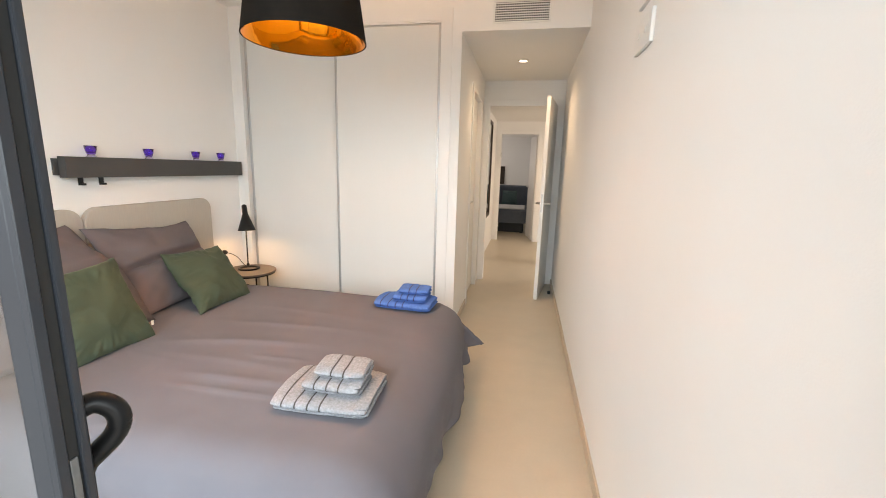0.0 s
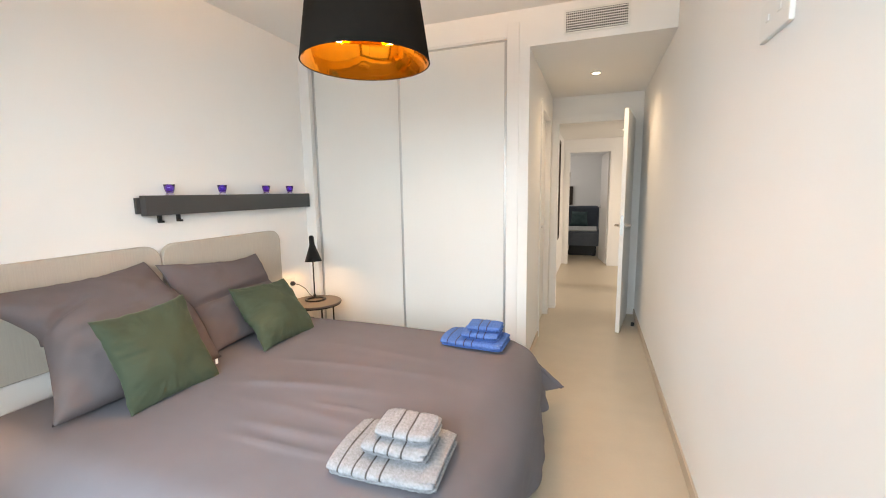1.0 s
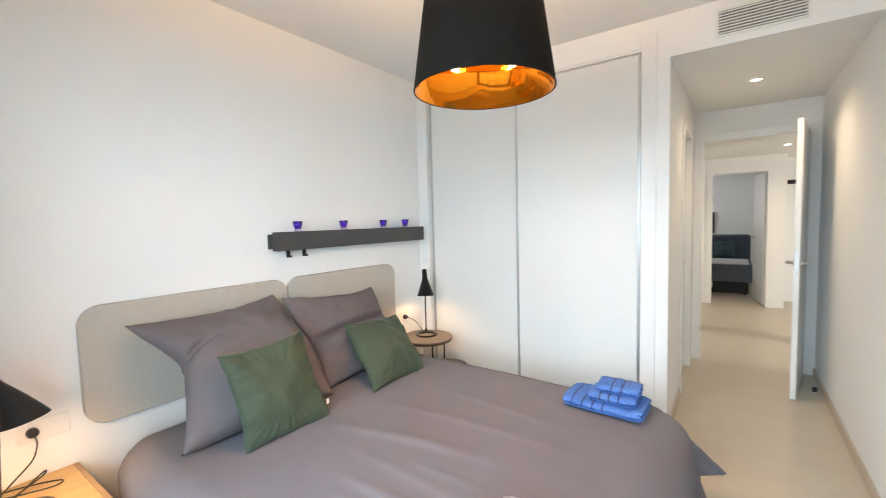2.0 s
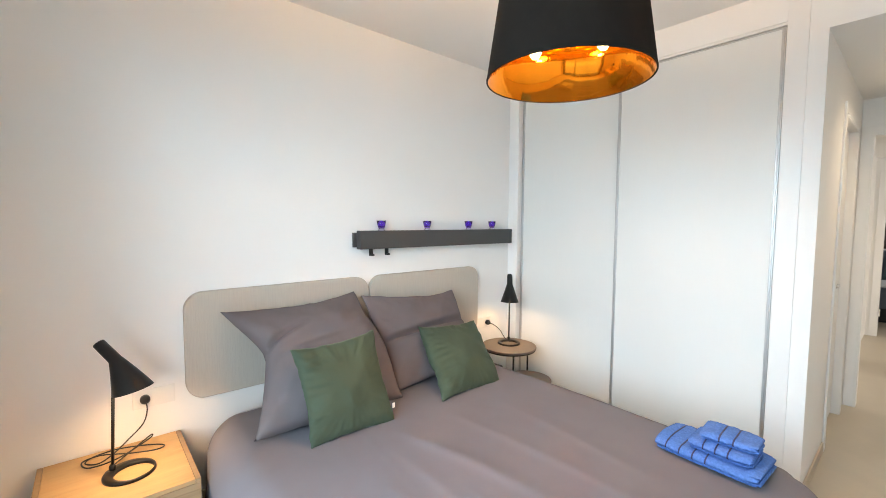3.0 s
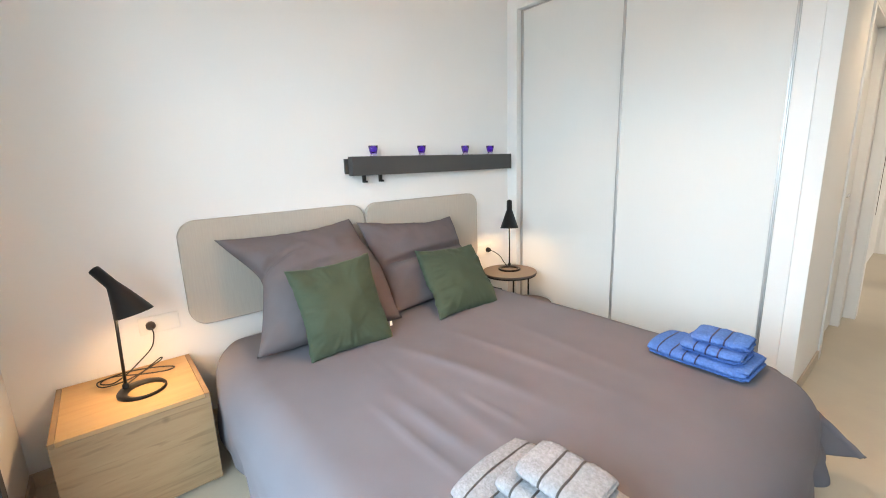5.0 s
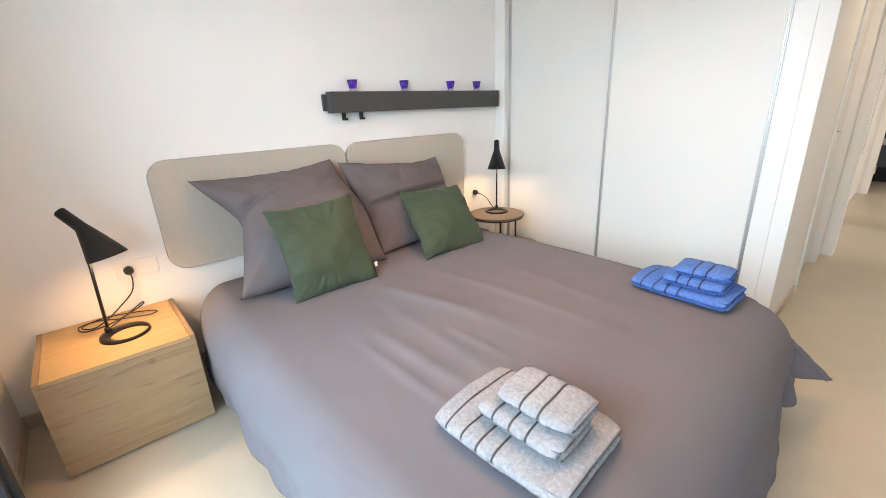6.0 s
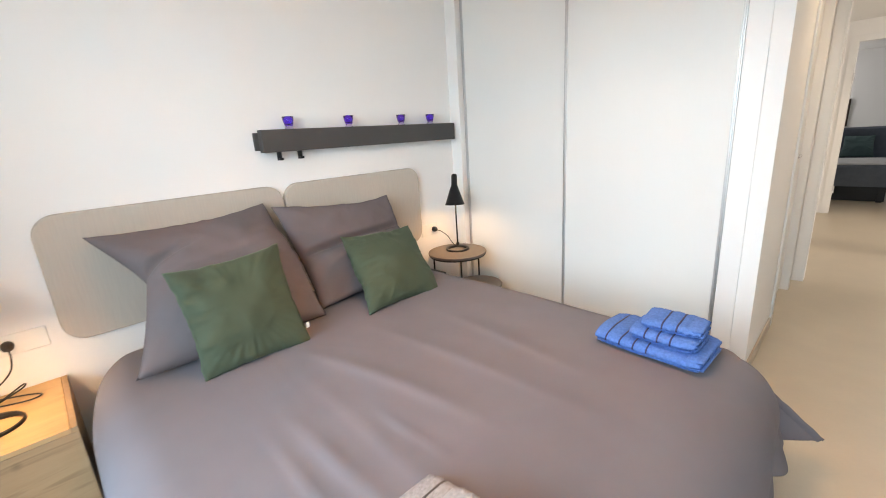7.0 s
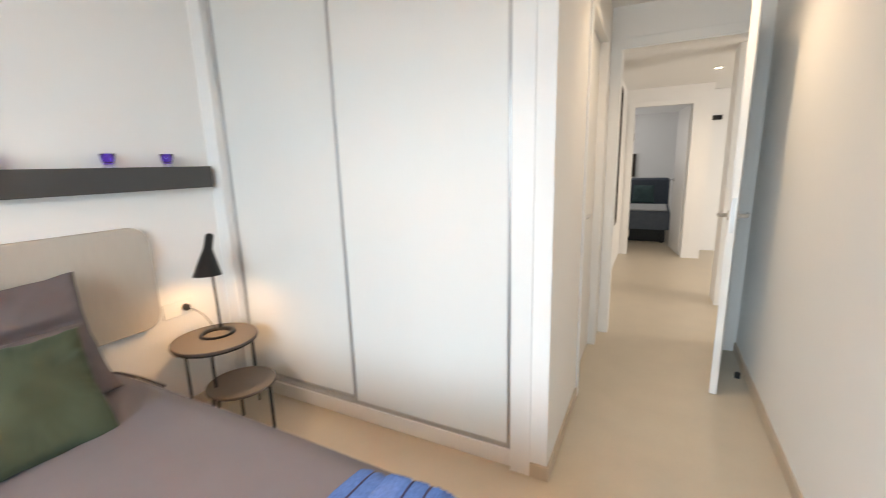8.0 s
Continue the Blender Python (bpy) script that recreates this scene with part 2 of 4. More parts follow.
def tube(points, r, n=8, bm=None, closed=False, smooth_steps=6):
    """A round bar along a smooth line through the points."""
    bm = bm or bmesh.new()
    pts = [Vector(p) for p in points]
    if smooth_steps > 1 and len(pts) > 2:
        fine = []
        N = len(pts)
        for i in range(N if closed else N - 1):
            p1, p2 = pts[i], pts[(i + 1) % N]
            p0 = pts[i - 1] if (i > 0 or closed) else p1
            p3 = pts[(i + 2) % N] if (i + 2 < N or closed) else p2
            for k in range(smooth_steps):
                t = k / smooth_steps
                fine.append(0.5 * (2 * p1 + (p2 - p0) * t + (2 * p0 - 5 * p1 + 4 * p2 - p3) * t * t + (3 * p1 - p0 - 3 * p2 + p3) * t ** 3))
        if not closed:
            fine.append(pts[-1])
        pts = fine
    rings = []
    up = Vector((0.13, 0.21, 0.97))
    for i, p in enumerate(pts):
        a = pts[i - 1] if (i > 0 or closed) else p
        b = pts[(i + 1) % len(pts)] if (i + 1 < len(pts) or closed) else p
        d = (b - a).normalized()
        side = d.cross(up)
        if side.length < 1e-3:
            side = d.cross(Vector((1, 0, 0)))
        side.normalize()
        w = side.cross(d)
        rings.append([bm.verts.new(p + r * (math.cos(2 * math.pi * k / n) * side + math.sin(2 * math.pi * k / n) * w)) for k in range(n)])
    for a, b in list(zip(rings, rings[1:])) + ([(rings[-1], rings[0])] if closed else []):
        for k in range(n):
            bm.faces.new((a[k], a[(k + 1) % n], b[(k + 1) % n], b[k]))
    if not closed:
        bm.faces.new(rings[0][::-1])
        bm.faces.new(rings[-1])
    return bm


def slab(outline, axis, lo, hi, bevel=0.0, seg=2):
    """A flat plate: the outline in the two other axes, thick along axis."""
    bm = bmesh.new()

    def place(p, d):
        q = list(p)
        q.insert(axis, d)
        return Vector(q)
    f = bm.faces.new([bm.verts.new(place(p, lo)) for p in outline])
    got = bmesh.ops.extrude_face_region(bm, geom=[f])
    move = Vector((0, 0, 0))
    move[axis] = hi - lo
    bmesh.ops.translate(bm, verts=[v for v in got["geom"] if isinstance(v, bmesh.types.BMVert)], vec=move)
    if bevel:
        rim = [e for e in bm.edges if abs(e.verts[0].co[axis] - e.verts[1].co[axis]) < 1e-6]
        bmesh.ops.bevel(bm, geom=rim, offset=bevel, segments=seg, affect="EDGES", profile=0.6)
    return bm


def rounded(a0, a1, b0, b1, r, n=8, corners=(1, 1, 1, 1)):
    """A rounded rectangle's outline; corners: low-low, high-low, high-high, low-high."""
    out = []
    for (ca, cb, start), on in zip(((a0, b0, 180), (a1, b0, 270), (a1, b1, 0), (a0, b1, 90)), corners):
        q = r * on
        if not q:
            out.append((ca, cb))
            continue
        oa, ob = ca + (q if ca == a0 else -q), cb + (q if cb == b0 else -q)
        out += [(oa + q * math.cos(radians(start + 90 * k / n)), ob + q * math.sin(radians(start + 90 * k / n))) for k in range(n + 1)]
    return out

# ---- the room ----
XL, XR, YW, YD, CZ, SZ = -2.05, 0.762, 4.20, 1.215, 2.55, 2.305
XC = -0.13          # left side of the passage
YP, YF = 5.92, 8.92  # the passage door's wall and the far door's wall

structure("floor", box(-3.0, 4.2, 0.95, 13.2, -0.12, 0.0), FLOOR, "pale beige porcelain floor with a soft sheen")
structure("ceiling", box(XL - 0.15, XR + 0.15, 0.95, YW + 0.10, CZ, CZ + 0.12), CEIL, "matt white painted ceiling of the bedroom")
structure("wall_west", box(XL - 0.15, XL, 0.95, YW + 0.75, 0, CZ), WALL, "white painted wall behind the bed")
structure("wall_east", box(XR, XR + 0.12, 0.95, YP, 0, CZ), WALL, "long white painted wall beside the passage")
# wall above and beside the wardrobe
bm = box(XL, XC, YW, YW + 0.10, 2.387, CZ)
box(XL, -1.955, YW, YW + 0.10, 0, 2.387, bm=bm)
box(-0.285, XC, YW, YW + 0.10, 0, 2.387, bm=bm)
structure("wall_north", bm, WALL, "white wall framing the built-in wardrobe")
structure("wardrobe_back", box(XL, XC - 0.1, YW + 0.70, YW + 0.75, 0, CZ), WALL, "plain wall closing the wardrobe recess")
structure("soffit", box(XC, XR, YW, YP, SZ, CZ), WALL, "white lowered ceiling over the passage")
# passage, left side with a door opening
bm = box(XC - 0.1, XC, YW + 0.1, 4.95, 0, SZ)
box(XC - 0.1, XC, 4.95, 5.66, 2.06, SZ, bm=bm)
box(XC - 0.1, XC, 5.66, YP, 0, SZ, bm=bm)
structure("wall_passage", bm, WALL, "white passage wall with a door opening")
# wall with the passage doorway
bm = box(-1.2, -0.085, YP, YP + 0.1, 0, CZ)
box(-0.085, 0.69, YP, YP + 0.1, 2.05, CZ, bm=bm)
box(0.69, 3.0, YP, YP + 0.1, 0, CZ, bm=bm)
structure("wall_doorway", bm, WALL, "white wall round the open passage doorway")
structure("wall_side_room", box(-1.2, -1.1, YW + 0.75, YP, 0, CZ), WALL, "plain white wall of the side room")
# hall beyond
structure("ceiling_hall", box(-1.6, 4.2, YP + 0.1, 12.5, 2.2, 2.3), CEIL, "white hall ceiling")
structure("wall_hall_west", box(-0.30, -0.20, YP + 0.1, YF, 0, 2.2), WALL, "white hall wall with a dark framed mirror")
structure("wall_hall_east", box(0.74, 0.86, 6.93, 7.22, 0, 2.2), WALL, "short white hall wall beside the door")
bm = box(-1.5, -0.11, YF, YF + 0.1, 0, 2.2)
box(-0.11, 0.585, YF, YF + 0.1, 1.985, 2.2, bm=bm)
box(0.585, 0.78, YF, YF + 0.1, 0, 2.2, bm=bm)
structure("wall_far_doorway", bm, WALL, "white wall round the far doorway")
structure("wall_hall_end", box(0.68, 4.2, 9.55, 9.65, 0, 2.2), WALL, "white wall at the end of the hall")
structure("wall_far_return", box(0.68, 0.78, YF + 0.1, 9.55, 0, 2.2), WALL, "white return wall beside the far doorway")
structure("wall_far_north", box(-1.6, 0.9, 12.4, 12.5, 0, 2.2), WALL, "white wall behind the far sofa bed")
structure("wall_far_west", box(-1.6, -1.5, YF, 12.4, 0, 2.2), WALL, "white wall of the far room")
structure("wall_far_east", box(0.78, 0.9, 9.65, 12.4, 0, 2.2), WALL, "white east wall of the far room")
structure("wall_hall_side", box(4.1, 4.2, YP, 9.6, 0, 2.2), WALL, "white wall of the open hall")
structure("roof", box(-3.1, 4.3, 0.95, 13.2, 2.70, 2.85), CEIL, "flat roof slab over the flat")
structure("wall_side_room_west", box(-1.2, -1.1, YP + 0.1, YF, 0, 2.7), WALL, "plain wall closing the side room")
# terrace door wall
bm = box(XL, -1.29, 1.0, YD, 0, CZ)
box(-1.29, 0.70, 1.0, YD, 2.2, CZ, bm=bm)
box(0.70, XR, 1.0, YD, 0, CZ, bm=bm)
structure("wall_south", bm, WALL, "white wall with the terrace door opening")
structure("ground", box(-40, 40, -40, 0.94, -0.3, -0.03), STONE, "pale tiled terrace outside the door")

# ---- bed ----
bed = thing("bed", "double bed base with a white mattress under a grey duvet", "bed")
part("mattress", box(-1.96, 0.0, 2.03, 3.38, 0.24, 0.455, 0.05, 3), SHEET, bed)
part("base", box(-1.97, 0.01, 2.01, 3.39, 0.08, 0.24, 0.015), SOFA, bed)
for x in (-1.85, -0.1):
    for y in (2.1, 3.3):
        part("leg", revolve([(0.022, 0), (0.028, 0.085)], 16, m=Matrix.Translation((x, y, 0))), BLACK, bed)

# soft pressed folds over the top: from, to, height and width
CREASES = ((-1.163, 2.50, -0.501, 2.614, 0.012, 0.05), (-0.86, 2.270, -0.43, 2.284, 0.010, 0.030), (-0.84, 2.196, -0.40, 2.202, 0.008, 0.018),
           (-0.70, 2.453, -0.47, 2.457, 0.006, 0.016), (-1.0, 2.40, -0.3, 2.37, 0.005, 0.035), (-1.10, 2.78, -0.35, 2.83, 0.007, 0.045), (-1.05, 3.05, -0.40, 3.00, 0.005, 0.05))


def duvet():
    """A duvet that lies on the mattress and hangs over three sides."""
    bm = bmesh.new()
    x0, x1, y0, y1, top, rad, fall = -1.98, -0.105, 2.005, 3.415, 0.476, 0.135, 0.375
    nx, ny = 240, 200
    ext = 0.34
    grid = []
    for i in range(nx + 1):
        row = []
        for j in range(ny + 1):
            gx = x0 + (x1 + ext - x0) * i / nx
            gy = y0 - ext + (y1 - y0 + 2 * ext) * j / ny
            ex = max(0, gx - x1) / ext
            ey = (max(0, gy - y1) - max(0, y0 - gy)) / ext
            e = max(ex, abs(ey))
            bx, by = min(gx, x1), min(max(gy, y0), y1)
            z, out, c = top, 0.0, 0.0
            if e > 0:
                d = Vector((ex, ey)).normalized()
                c = min(ex, abs(ey)) / max(ex, abs(ey))
                arc = 0.42
                rad = 0.135 + 0.062 * ex / (ex + abs(ey))
                if e < arc:
                    a = e / arc * math.pi / 2
                    out, z = rad * math.sin(a), top - rad * (1 - math.cos(a))
                else:
                    k = (e - arc) / (1 - arc)
                    hang = fall - rad
                    out, z = rad + (-0.025 if gy < y0 and ex < abs(ey) else 0.02) * k, top - rad - hang * k
                    if gy > y1:
                        out += 0.17 * c ** 2 * k
                        z += 0.11 * c ** 2 * k
                        out += 0.022 * math.sin(c * 9.0) * k * (1 - c) * 2
                        if ex >= abs(ey):
                            out -= 0.085 * math.exp(-((c - 0.62) / 0.10) ** 2) * min(1, k * 2.2)
                    else:
                        out += 0.02 * c * k
                    ripple = noise.noise(Vector((bx * 3.1, by * 3.1, 1.7))) * 0.055 + noise.noise(Vector((gx * 8, gy * 8, 5.0))) * 0.022
                    out += ripple * k
                if gy > y1:
                    # the free corner hangs as a straight flap
                    flap = c ** 1.7
                    out += ((rad + 0.142) * e - out) * flap + 0.008 * c ** 12 * e
                    z += (top - (fall - 0.078) * e ** 1.2 - z) * flap
                    z += 0.05 * math.exp(-((c - 0.5) / 0.2) ** 2) * max(0, e - 0.4) * (ex >= abs(ey))
                bx, by = bx + d.x * out, by + d.y * out - (0.05 * c ** 4 * e if gy > y1 else 0)
                bx += 0.064 * c ** 2 * e if gy > y1 else 0
                if ex > 0:
                    bx -= 0.03 * min(1, max(0, (gy - 2.8) / 0.52)) ** 2 * (1 - c ** 4) * min(1, ex / 0.45)
            p = Vector((bx, by, z))
            # long soft creases over the top
            w = noise.noise(Vector((gx * 1.3 + gy * 0.5, gy * 2.0 - gx * 0.4, 0.3))) * 0.012
            s = noise.noise(Vector((gx * 0.9 - gy * 0.5, gy * 4.0 + gx * 1.5, 8.1)))
            w += 0.0014 * (1 - min(1, abs(s) * 11)) ** 2 * max(0, 0.25 + noise.noise(Vector((gx * 1.7, gy * 1.9, 4))))
            s = noise.noise(Vector((gx * 2.3 + gy * 1.4, gy * 5.0 - gx * 2.2, 3.4)))
            w += 0.0014 * (1 - min(1, abs(s) * 12)) ** 2 * max(0, 0.1 + noise.noise(Vector((gx * 2.1, gy * 2.6, 9))))
            w += noise.noise(Vector((gx * 11, gy * 11, 2))) * 0.0011
            for ax, ay, bx2, by2, hgt, wide in CREASES:
                dx, dy = bx2 - ax, by2 - ay
                ln = math.hypot(dx, dy)
                along = ((gx - ax) * dx + (gy - ay) * dy) / ln ** 2
                off = ((gy - ay) * dx - (gx - ax) * dy) / ln + 0.004 * math.sin(along * 5 + ax * 9)
                if -0.2 < along < 1.2:
                    fade = math.sin(math.pi * (along + 0.2) / 1.4) ** 1.3
                    w += 0.95 * hgt * fade * math.exp(-abs(off / (wide if off > 0 else 0.45 * wide)) ** 1.5)
            p.z += w * (1 - 0.5 * min(1, e))
            # puffier middle
            m_ = max(0, 1 - ((gx + 0.75) / 1.0) ** 2) * max(0, 1 - ((gy - 2.72) / 0.95) ** 2)
            p.z += 0.03 * m_
            # rounds down towards the wall
            if gx < x0 + 0.6:
                p.y += 0.09 * (1 - (gx - x0) / 0.6) ** 2 * max(0, min(1, (2.25 - gy) / 0.3))
            t = (gx - x0) / 0.22
            if t < 1:
                p.z -= 0.07 * (1 - t) ** 2
            p.z = max(p.z, 0.012)
            row.append(bm.verts.new(p))
        grid.append(row)
    for i in range(nx):
        for j in range(ny):
            bm.faces.new((grid[i][j], grid[i + 1][j], grid[i + 1][j + 1], grid[i][j + 1]))
    return bm


bedding = thing("duvet", "smooth grey cotton duvet draped over the bed to near the floor", "duvet")
ob = part("cover", duvet(), DUVET, bedding, smooth=True)
mod = ob.modifiers.new("thick", "SOLIDIFY")
mod.thickness, mod.offset = 0.012, 1.0
mod = ob.modifiers.new("even", "SMOOTH")
mod.factor, mod.iterations = 0.5, 1
part("piping", tube([(-1.97, 3.510, 0.422), (-1.86, 3.515, 0.448), (-1.70, 3.517, 0.464), (-1.58, 3.517, 0.468), (-1.50, 3.512, 0.472)], 0.006, 8), SHELF, bedding, "dark piping at the open end", True)

headboard = thing("headboard", "greige linen upholstered headboard in two rounded wall panels", "headboard")
for y0, y1 in ((1.866, 2.848), (2.858, 3.812)):
    part("panel", slab(rounded(y0, y1, 0.537, 1.053, 0.085), 0, XL + 0.001, XL + 0.038, 0.008, 3), LINEN, headboard, smooth=False)


def cushion(name, corners, thick, mat, label, category, group, seed=0, fold=0.0, pinch=0.085, sag=0.0, grow=1.03, tuck=0.0, bend=0.0):
    """A stuffed square cushion spanned between its corners (bottom left, bottom right, top right, top left)."""
    bl, br, tr, tl = (Vector(c) for c in corners)
    mid = (bl + br + tr + tl) / 4
    bl, br, tr, tl = (mid + (c - mid) * grow for c in (bl, br, tr, tl))
    normal = (br - bl).cross(tl - bl).normalized()
    size = ((br - bl).length + (tl - bl).length) / 2
    n = 64
    bm = bmesh.new()
    sides = []
    for side in (1, -1):
        rows = []
        for i in range(n + 1):
            row = []
            for j in range(n + 1):
                if side < 0 and (i in (0, n) or j in (0, n)):
                    row.append(sides[0][i][j])
                    continue
                u, v = 2 * i / n - 1, 2 * j / n - 1
                pu, pv = u * (1 - pinch * (1 - v * v)), v * (1 - pinch * (1 - u * u))
                side_in = max(0, 1 - (v - 0.12) / 0.88) if v > 0.12 else max(0, (v + 1) / 1.12) ** 0.8
                pu += tuck * side_in * max(0, -u) ** 2
                if mat is GREEN:
                    pu += 0.030 * noise.noise(Vector((3.0 * seed, v * 6.0, 1.0))) * max(0, -u) ** 3 + 0.018 * noise.noise(Vector((7.0 * seed, v * 5.0, 2.0))) * max(0, u) ** 3
                    pv += 0.018 * noise.noise(Vector((u * 5.0, 5.0 * seed, 3.0))) * abs(v) ** 3
                a, b = (pu + 1) / 2, (pv + 1) / 2
                p = bl * (1 - a) * (1 - b) + br * a * (1 - b) + tr * a * b + tl * (1 - a) * b
                p.z -= sag * max(0, v) ** 2 * (1 - u * u) * (1 + 0.7 * u)
                puff = max(0, (1 - u ** 2) * (1 - v ** 2)) ** 0.42 * (1 - (0.22 * v if tuck else 0))
                q = p * 5 + Vector((seed * 3.1, seed, 0))
                w = noise.noise(q) * 0.024 + noise.noise(q * 2.3) * 0.010 + (0.5 - abs(noise.noise(q * 1.7 + Vector((3, 3, 3))))) * 0.012 * (1 - max(abs(u), abs(v)) ** 4)
                edge = max(abs(u), abs(v))
                w += 0.016 * noise.noise(Vector((math.cos(math.atan2(v, u)) * 8, math.sin(math.atan2(v, u)) * 8, edge * 1.2 + seed))) * edge ** 4 * (1 - edge ** 10)
                if mat is GREEN:
                    # slack cover: creases run in from the corners and along the seams
                    w += 0.005 * noise.noise(Vector((u * 2.2 + v * 2.2, (u - v) * 0.9, seed * 2.0))) * (0.35 + edge ** 2) * (1 - edge ** 12)
                    w += 0.014 * noise.noise(Vector((u * 1.1, v * 8.0, seed + 5.0))) * max(0, -u) ** 1.5 * (1 - edge ** 12)
                if tuck:
                    w -= 0.060 * math.exp(-((v - 0.10 - 0.30 * (u + 1)) / 0.045) ** 2) * max(0, -u) ** 0.7 * (1 - edge ** 8)
                if fold:
                    w -= fold * math.exp(-((v - 0.05 - 0.12 * u) / 0.07) ** 2) * (1 - edge ** 6)
                    w += fold * 0.7 * math.exp(-((v + 0.25) / 0.25) ** 2) * (1 - edge ** 6)
                row.append(bm.verts.new(p + normal * side * (thick * puff / 2) + normal * (w + bend * (1 - v * v))))
            rows.append(row)
        sides.append(rows)
        for i in range(n):
            for j in range(n):
                f = (rows[i][j], rows[i + 1][j], rows[i + 1][j + 1], rows[i][j + 1])
                bm.faces.new(f if side > 0 else f[::-1])
    ob = link(name, bm, mat, True)
    return tagged(ob, label, category, group)


grey = cushion("pillow", ((-1.483, 2.010, 0.515), (-1.455, 2.715, 0.515), (-1.955, 2.712, 0.986), (-1.955, 2.005, 0.956)), 0.21, PILLOW,
        "large mauve-grey cotton pillow leaning on the headboard", "pillow", "pillows on the bed", 1, 0.010, 0.02, 0.036, 1.0, 0.36, 0.035)
cushion("pillow", ((-1.53, 2.735, 0.51), (-1.56, 3.40, 0.515), (-1.925, 3.457, 0.915), (-1.893, 2.722, 0.960)), 0.15, PILLOW,
        "large mauve-grey cotton pillow leaning on the headboard", "pillow", "pillows on the bed", 2, 0.05, 0.05, 0.02, 1.0, 0.0, -0.01)
big = cushion("cushion", ((-1.316, 2.172, 0.492), (-1.294, 2.558, 0.494), (-1.504, 2.571, 0.869), (-1.457, 2.152, 0.866)), 0.13, GREEN,
              "green velvet square cushion with a small cream tag", "cushion", "green cushions on the bed", 3, grow=1.0)
small = cushion("cushion", ((-1.296, 2.830, 0.503), (-1.294, 3.275, 0.494), (-1.55, 3.307, 0.798), (-1.61, 2.917, 0.802)), 0.13, GREEN,
                "green velvet square cushion leaning on a grey pillow", "cushion", "green cushions on the bed", 4, grow=1.0)
part("tag", box(-1.430, -1.392, 2.240, 2.275, 0.5225, 0.5245, 0.0005), TAG, grey, "cream fabric tag")
part("tag", box(-1.310, -1.306, 2.549, 2.561, 0.556, 0.578, 0.001), TAG, big, "cream fabric tag")

# ---- wardrobe ----
wardrobe = thing("wardrobe", "built-in wardrobe with two white sliding doors in aluminium profiles", "wardrobe")
part("plinth", box(-1.955, -0.285, YW + 0.012, YW + 0.64, 0.0, 0.082, 0.003), LACQUER, wardrobe)
part("bottom_track", box(-1.955, -0.285, YW + 0.018, YW + 0.10, 0.082, 0.094, 0.002), ALU, wardrobe, "brushed aluminium floor track")
part("top_track", box(-1.955, -0.285, YW + 0.004, YW + 0.10, 2.3725, 2.387, 0.001), LACQUER, wardrobe)
part("back_panel", box(-1.955, -0.285, YW + 0.64, YW + 0.66, 0.082, 2.387), PANEL, wardrobe)


def sliding_door(x0, x1, y):
    leaf = part("sliding_door", box(x0 + 0.012, x1 - 0.012, y, y + 0.014, 0.10, 2.369, 0.001), PANEL, wardrobe)
    for xa in (x0, x1 - 0.018):
        bm = box(xa, xa + 0.018, y - 0.006, y + 0.016, 0.096, 2.371, 0.002)
        box(xa + 0.0065, xa + 0.0115, y - 0.011, y - 0.005, 0.097, 2.370, 0.001, 1, bm)
        part("stile", bm, ALU, leaf, "brushed aluminium edge profile")
    for za, zb in ((0.096, 0.108), (2.361, 2.371)):
        part("rail", box(x0 + 0.018, x1 - 0.018, y - 0.003, y + 0.014, za, zb, 0.001), ALU, leaf)
    return leaf


sliding_door(-1.950, -1.122, YW + 0.050)
sliding_door(-1.140, -0.290, YW + 0.018)
structure("trim_wardrobe", box(-0.285, -0.200, YW - 0.009, YW, 0.0, 2.47, 0.002), LACQUER, "white moulded trim beside the wardrobe")

# ---- skirting, vent and fittings ----
structure("baseboard_east", box(XR - 0.011, XR, 1.22, YP - 0.01, 0.0, 0.065, 0.002), SKIRT, "beige porcelain skirting along the white wall")
bm = box(-0.20, XC + 0.011, YW - 0.011, YW - 0.0005, 0.0, 0.065, 0.002)
box(XC + 0.0005, XC + 0.011, YW - 0.0005, 4.88, 0.0, 0.065, 0.002, 2, bm)
structure("baseboard_pillar", bm, SKIRT, "beige porcelain skirting round the pillar")
structure("baseboard_south", box(XL + 0.012, -1.01, YD, YD + 0.011, 0.0, 0.065, 0.002), SKIRT, "beige porcelain skirting under the terrace wall")
structure("baseboard_west", box(XL, XL + 0.011, YD, YW - 0.01, 0.0, 0.065, 0.002), SKIRT, "beige porcelain skirting behind the bed")

vent = thing("air_vent", "white ventilation grille with a fine slat grid in the soffit", "air vent")
bm = box(0.088, 0.492, YW - 0.008, YW - 0.0005, 2.346, 2.360, 0.002)
box(0.088, 0.492, YW - 0.008, YW - 0.0005, 2.485, 2.499, 0.002, 2, bm)
box(0.088, 0.104, YW - 0.008, YW - 0.0005, 2.360, 2.485, 0.002, 2, bm)
box(0.476, 0.492, YW - 0.008, YW - 0.0005, 2.360, 2.485, 0.002, 2, bm)
part("frame", bm, WHITE_PL, vent)
# the soffit is solid here; a black sheet paints the shade behind the slats
part("backing", box(0.104, 0.476, YW - 0.0025, YW - 0.0008, 2.360, 2.485), RUBBER, vent, "black sheet standing in for the duct's inner shade")
slat = None
for k in range(8):
    z = 2.368 + 0.0156 * k
    if slat is None:
        slat = part("slat", box(0.104, 0.476, -0.0035, 0.0035, -0.003, 0.003, 0.001, 1), WHITE_PL, vent, m=pose(0, YW - 0.006, z, 25))
    else:
        s = slat.copy()
        scene.collection.objects.link(s)
        s.matrix_basis = pose(0, YW - 0.006, z, 25)
fin = None
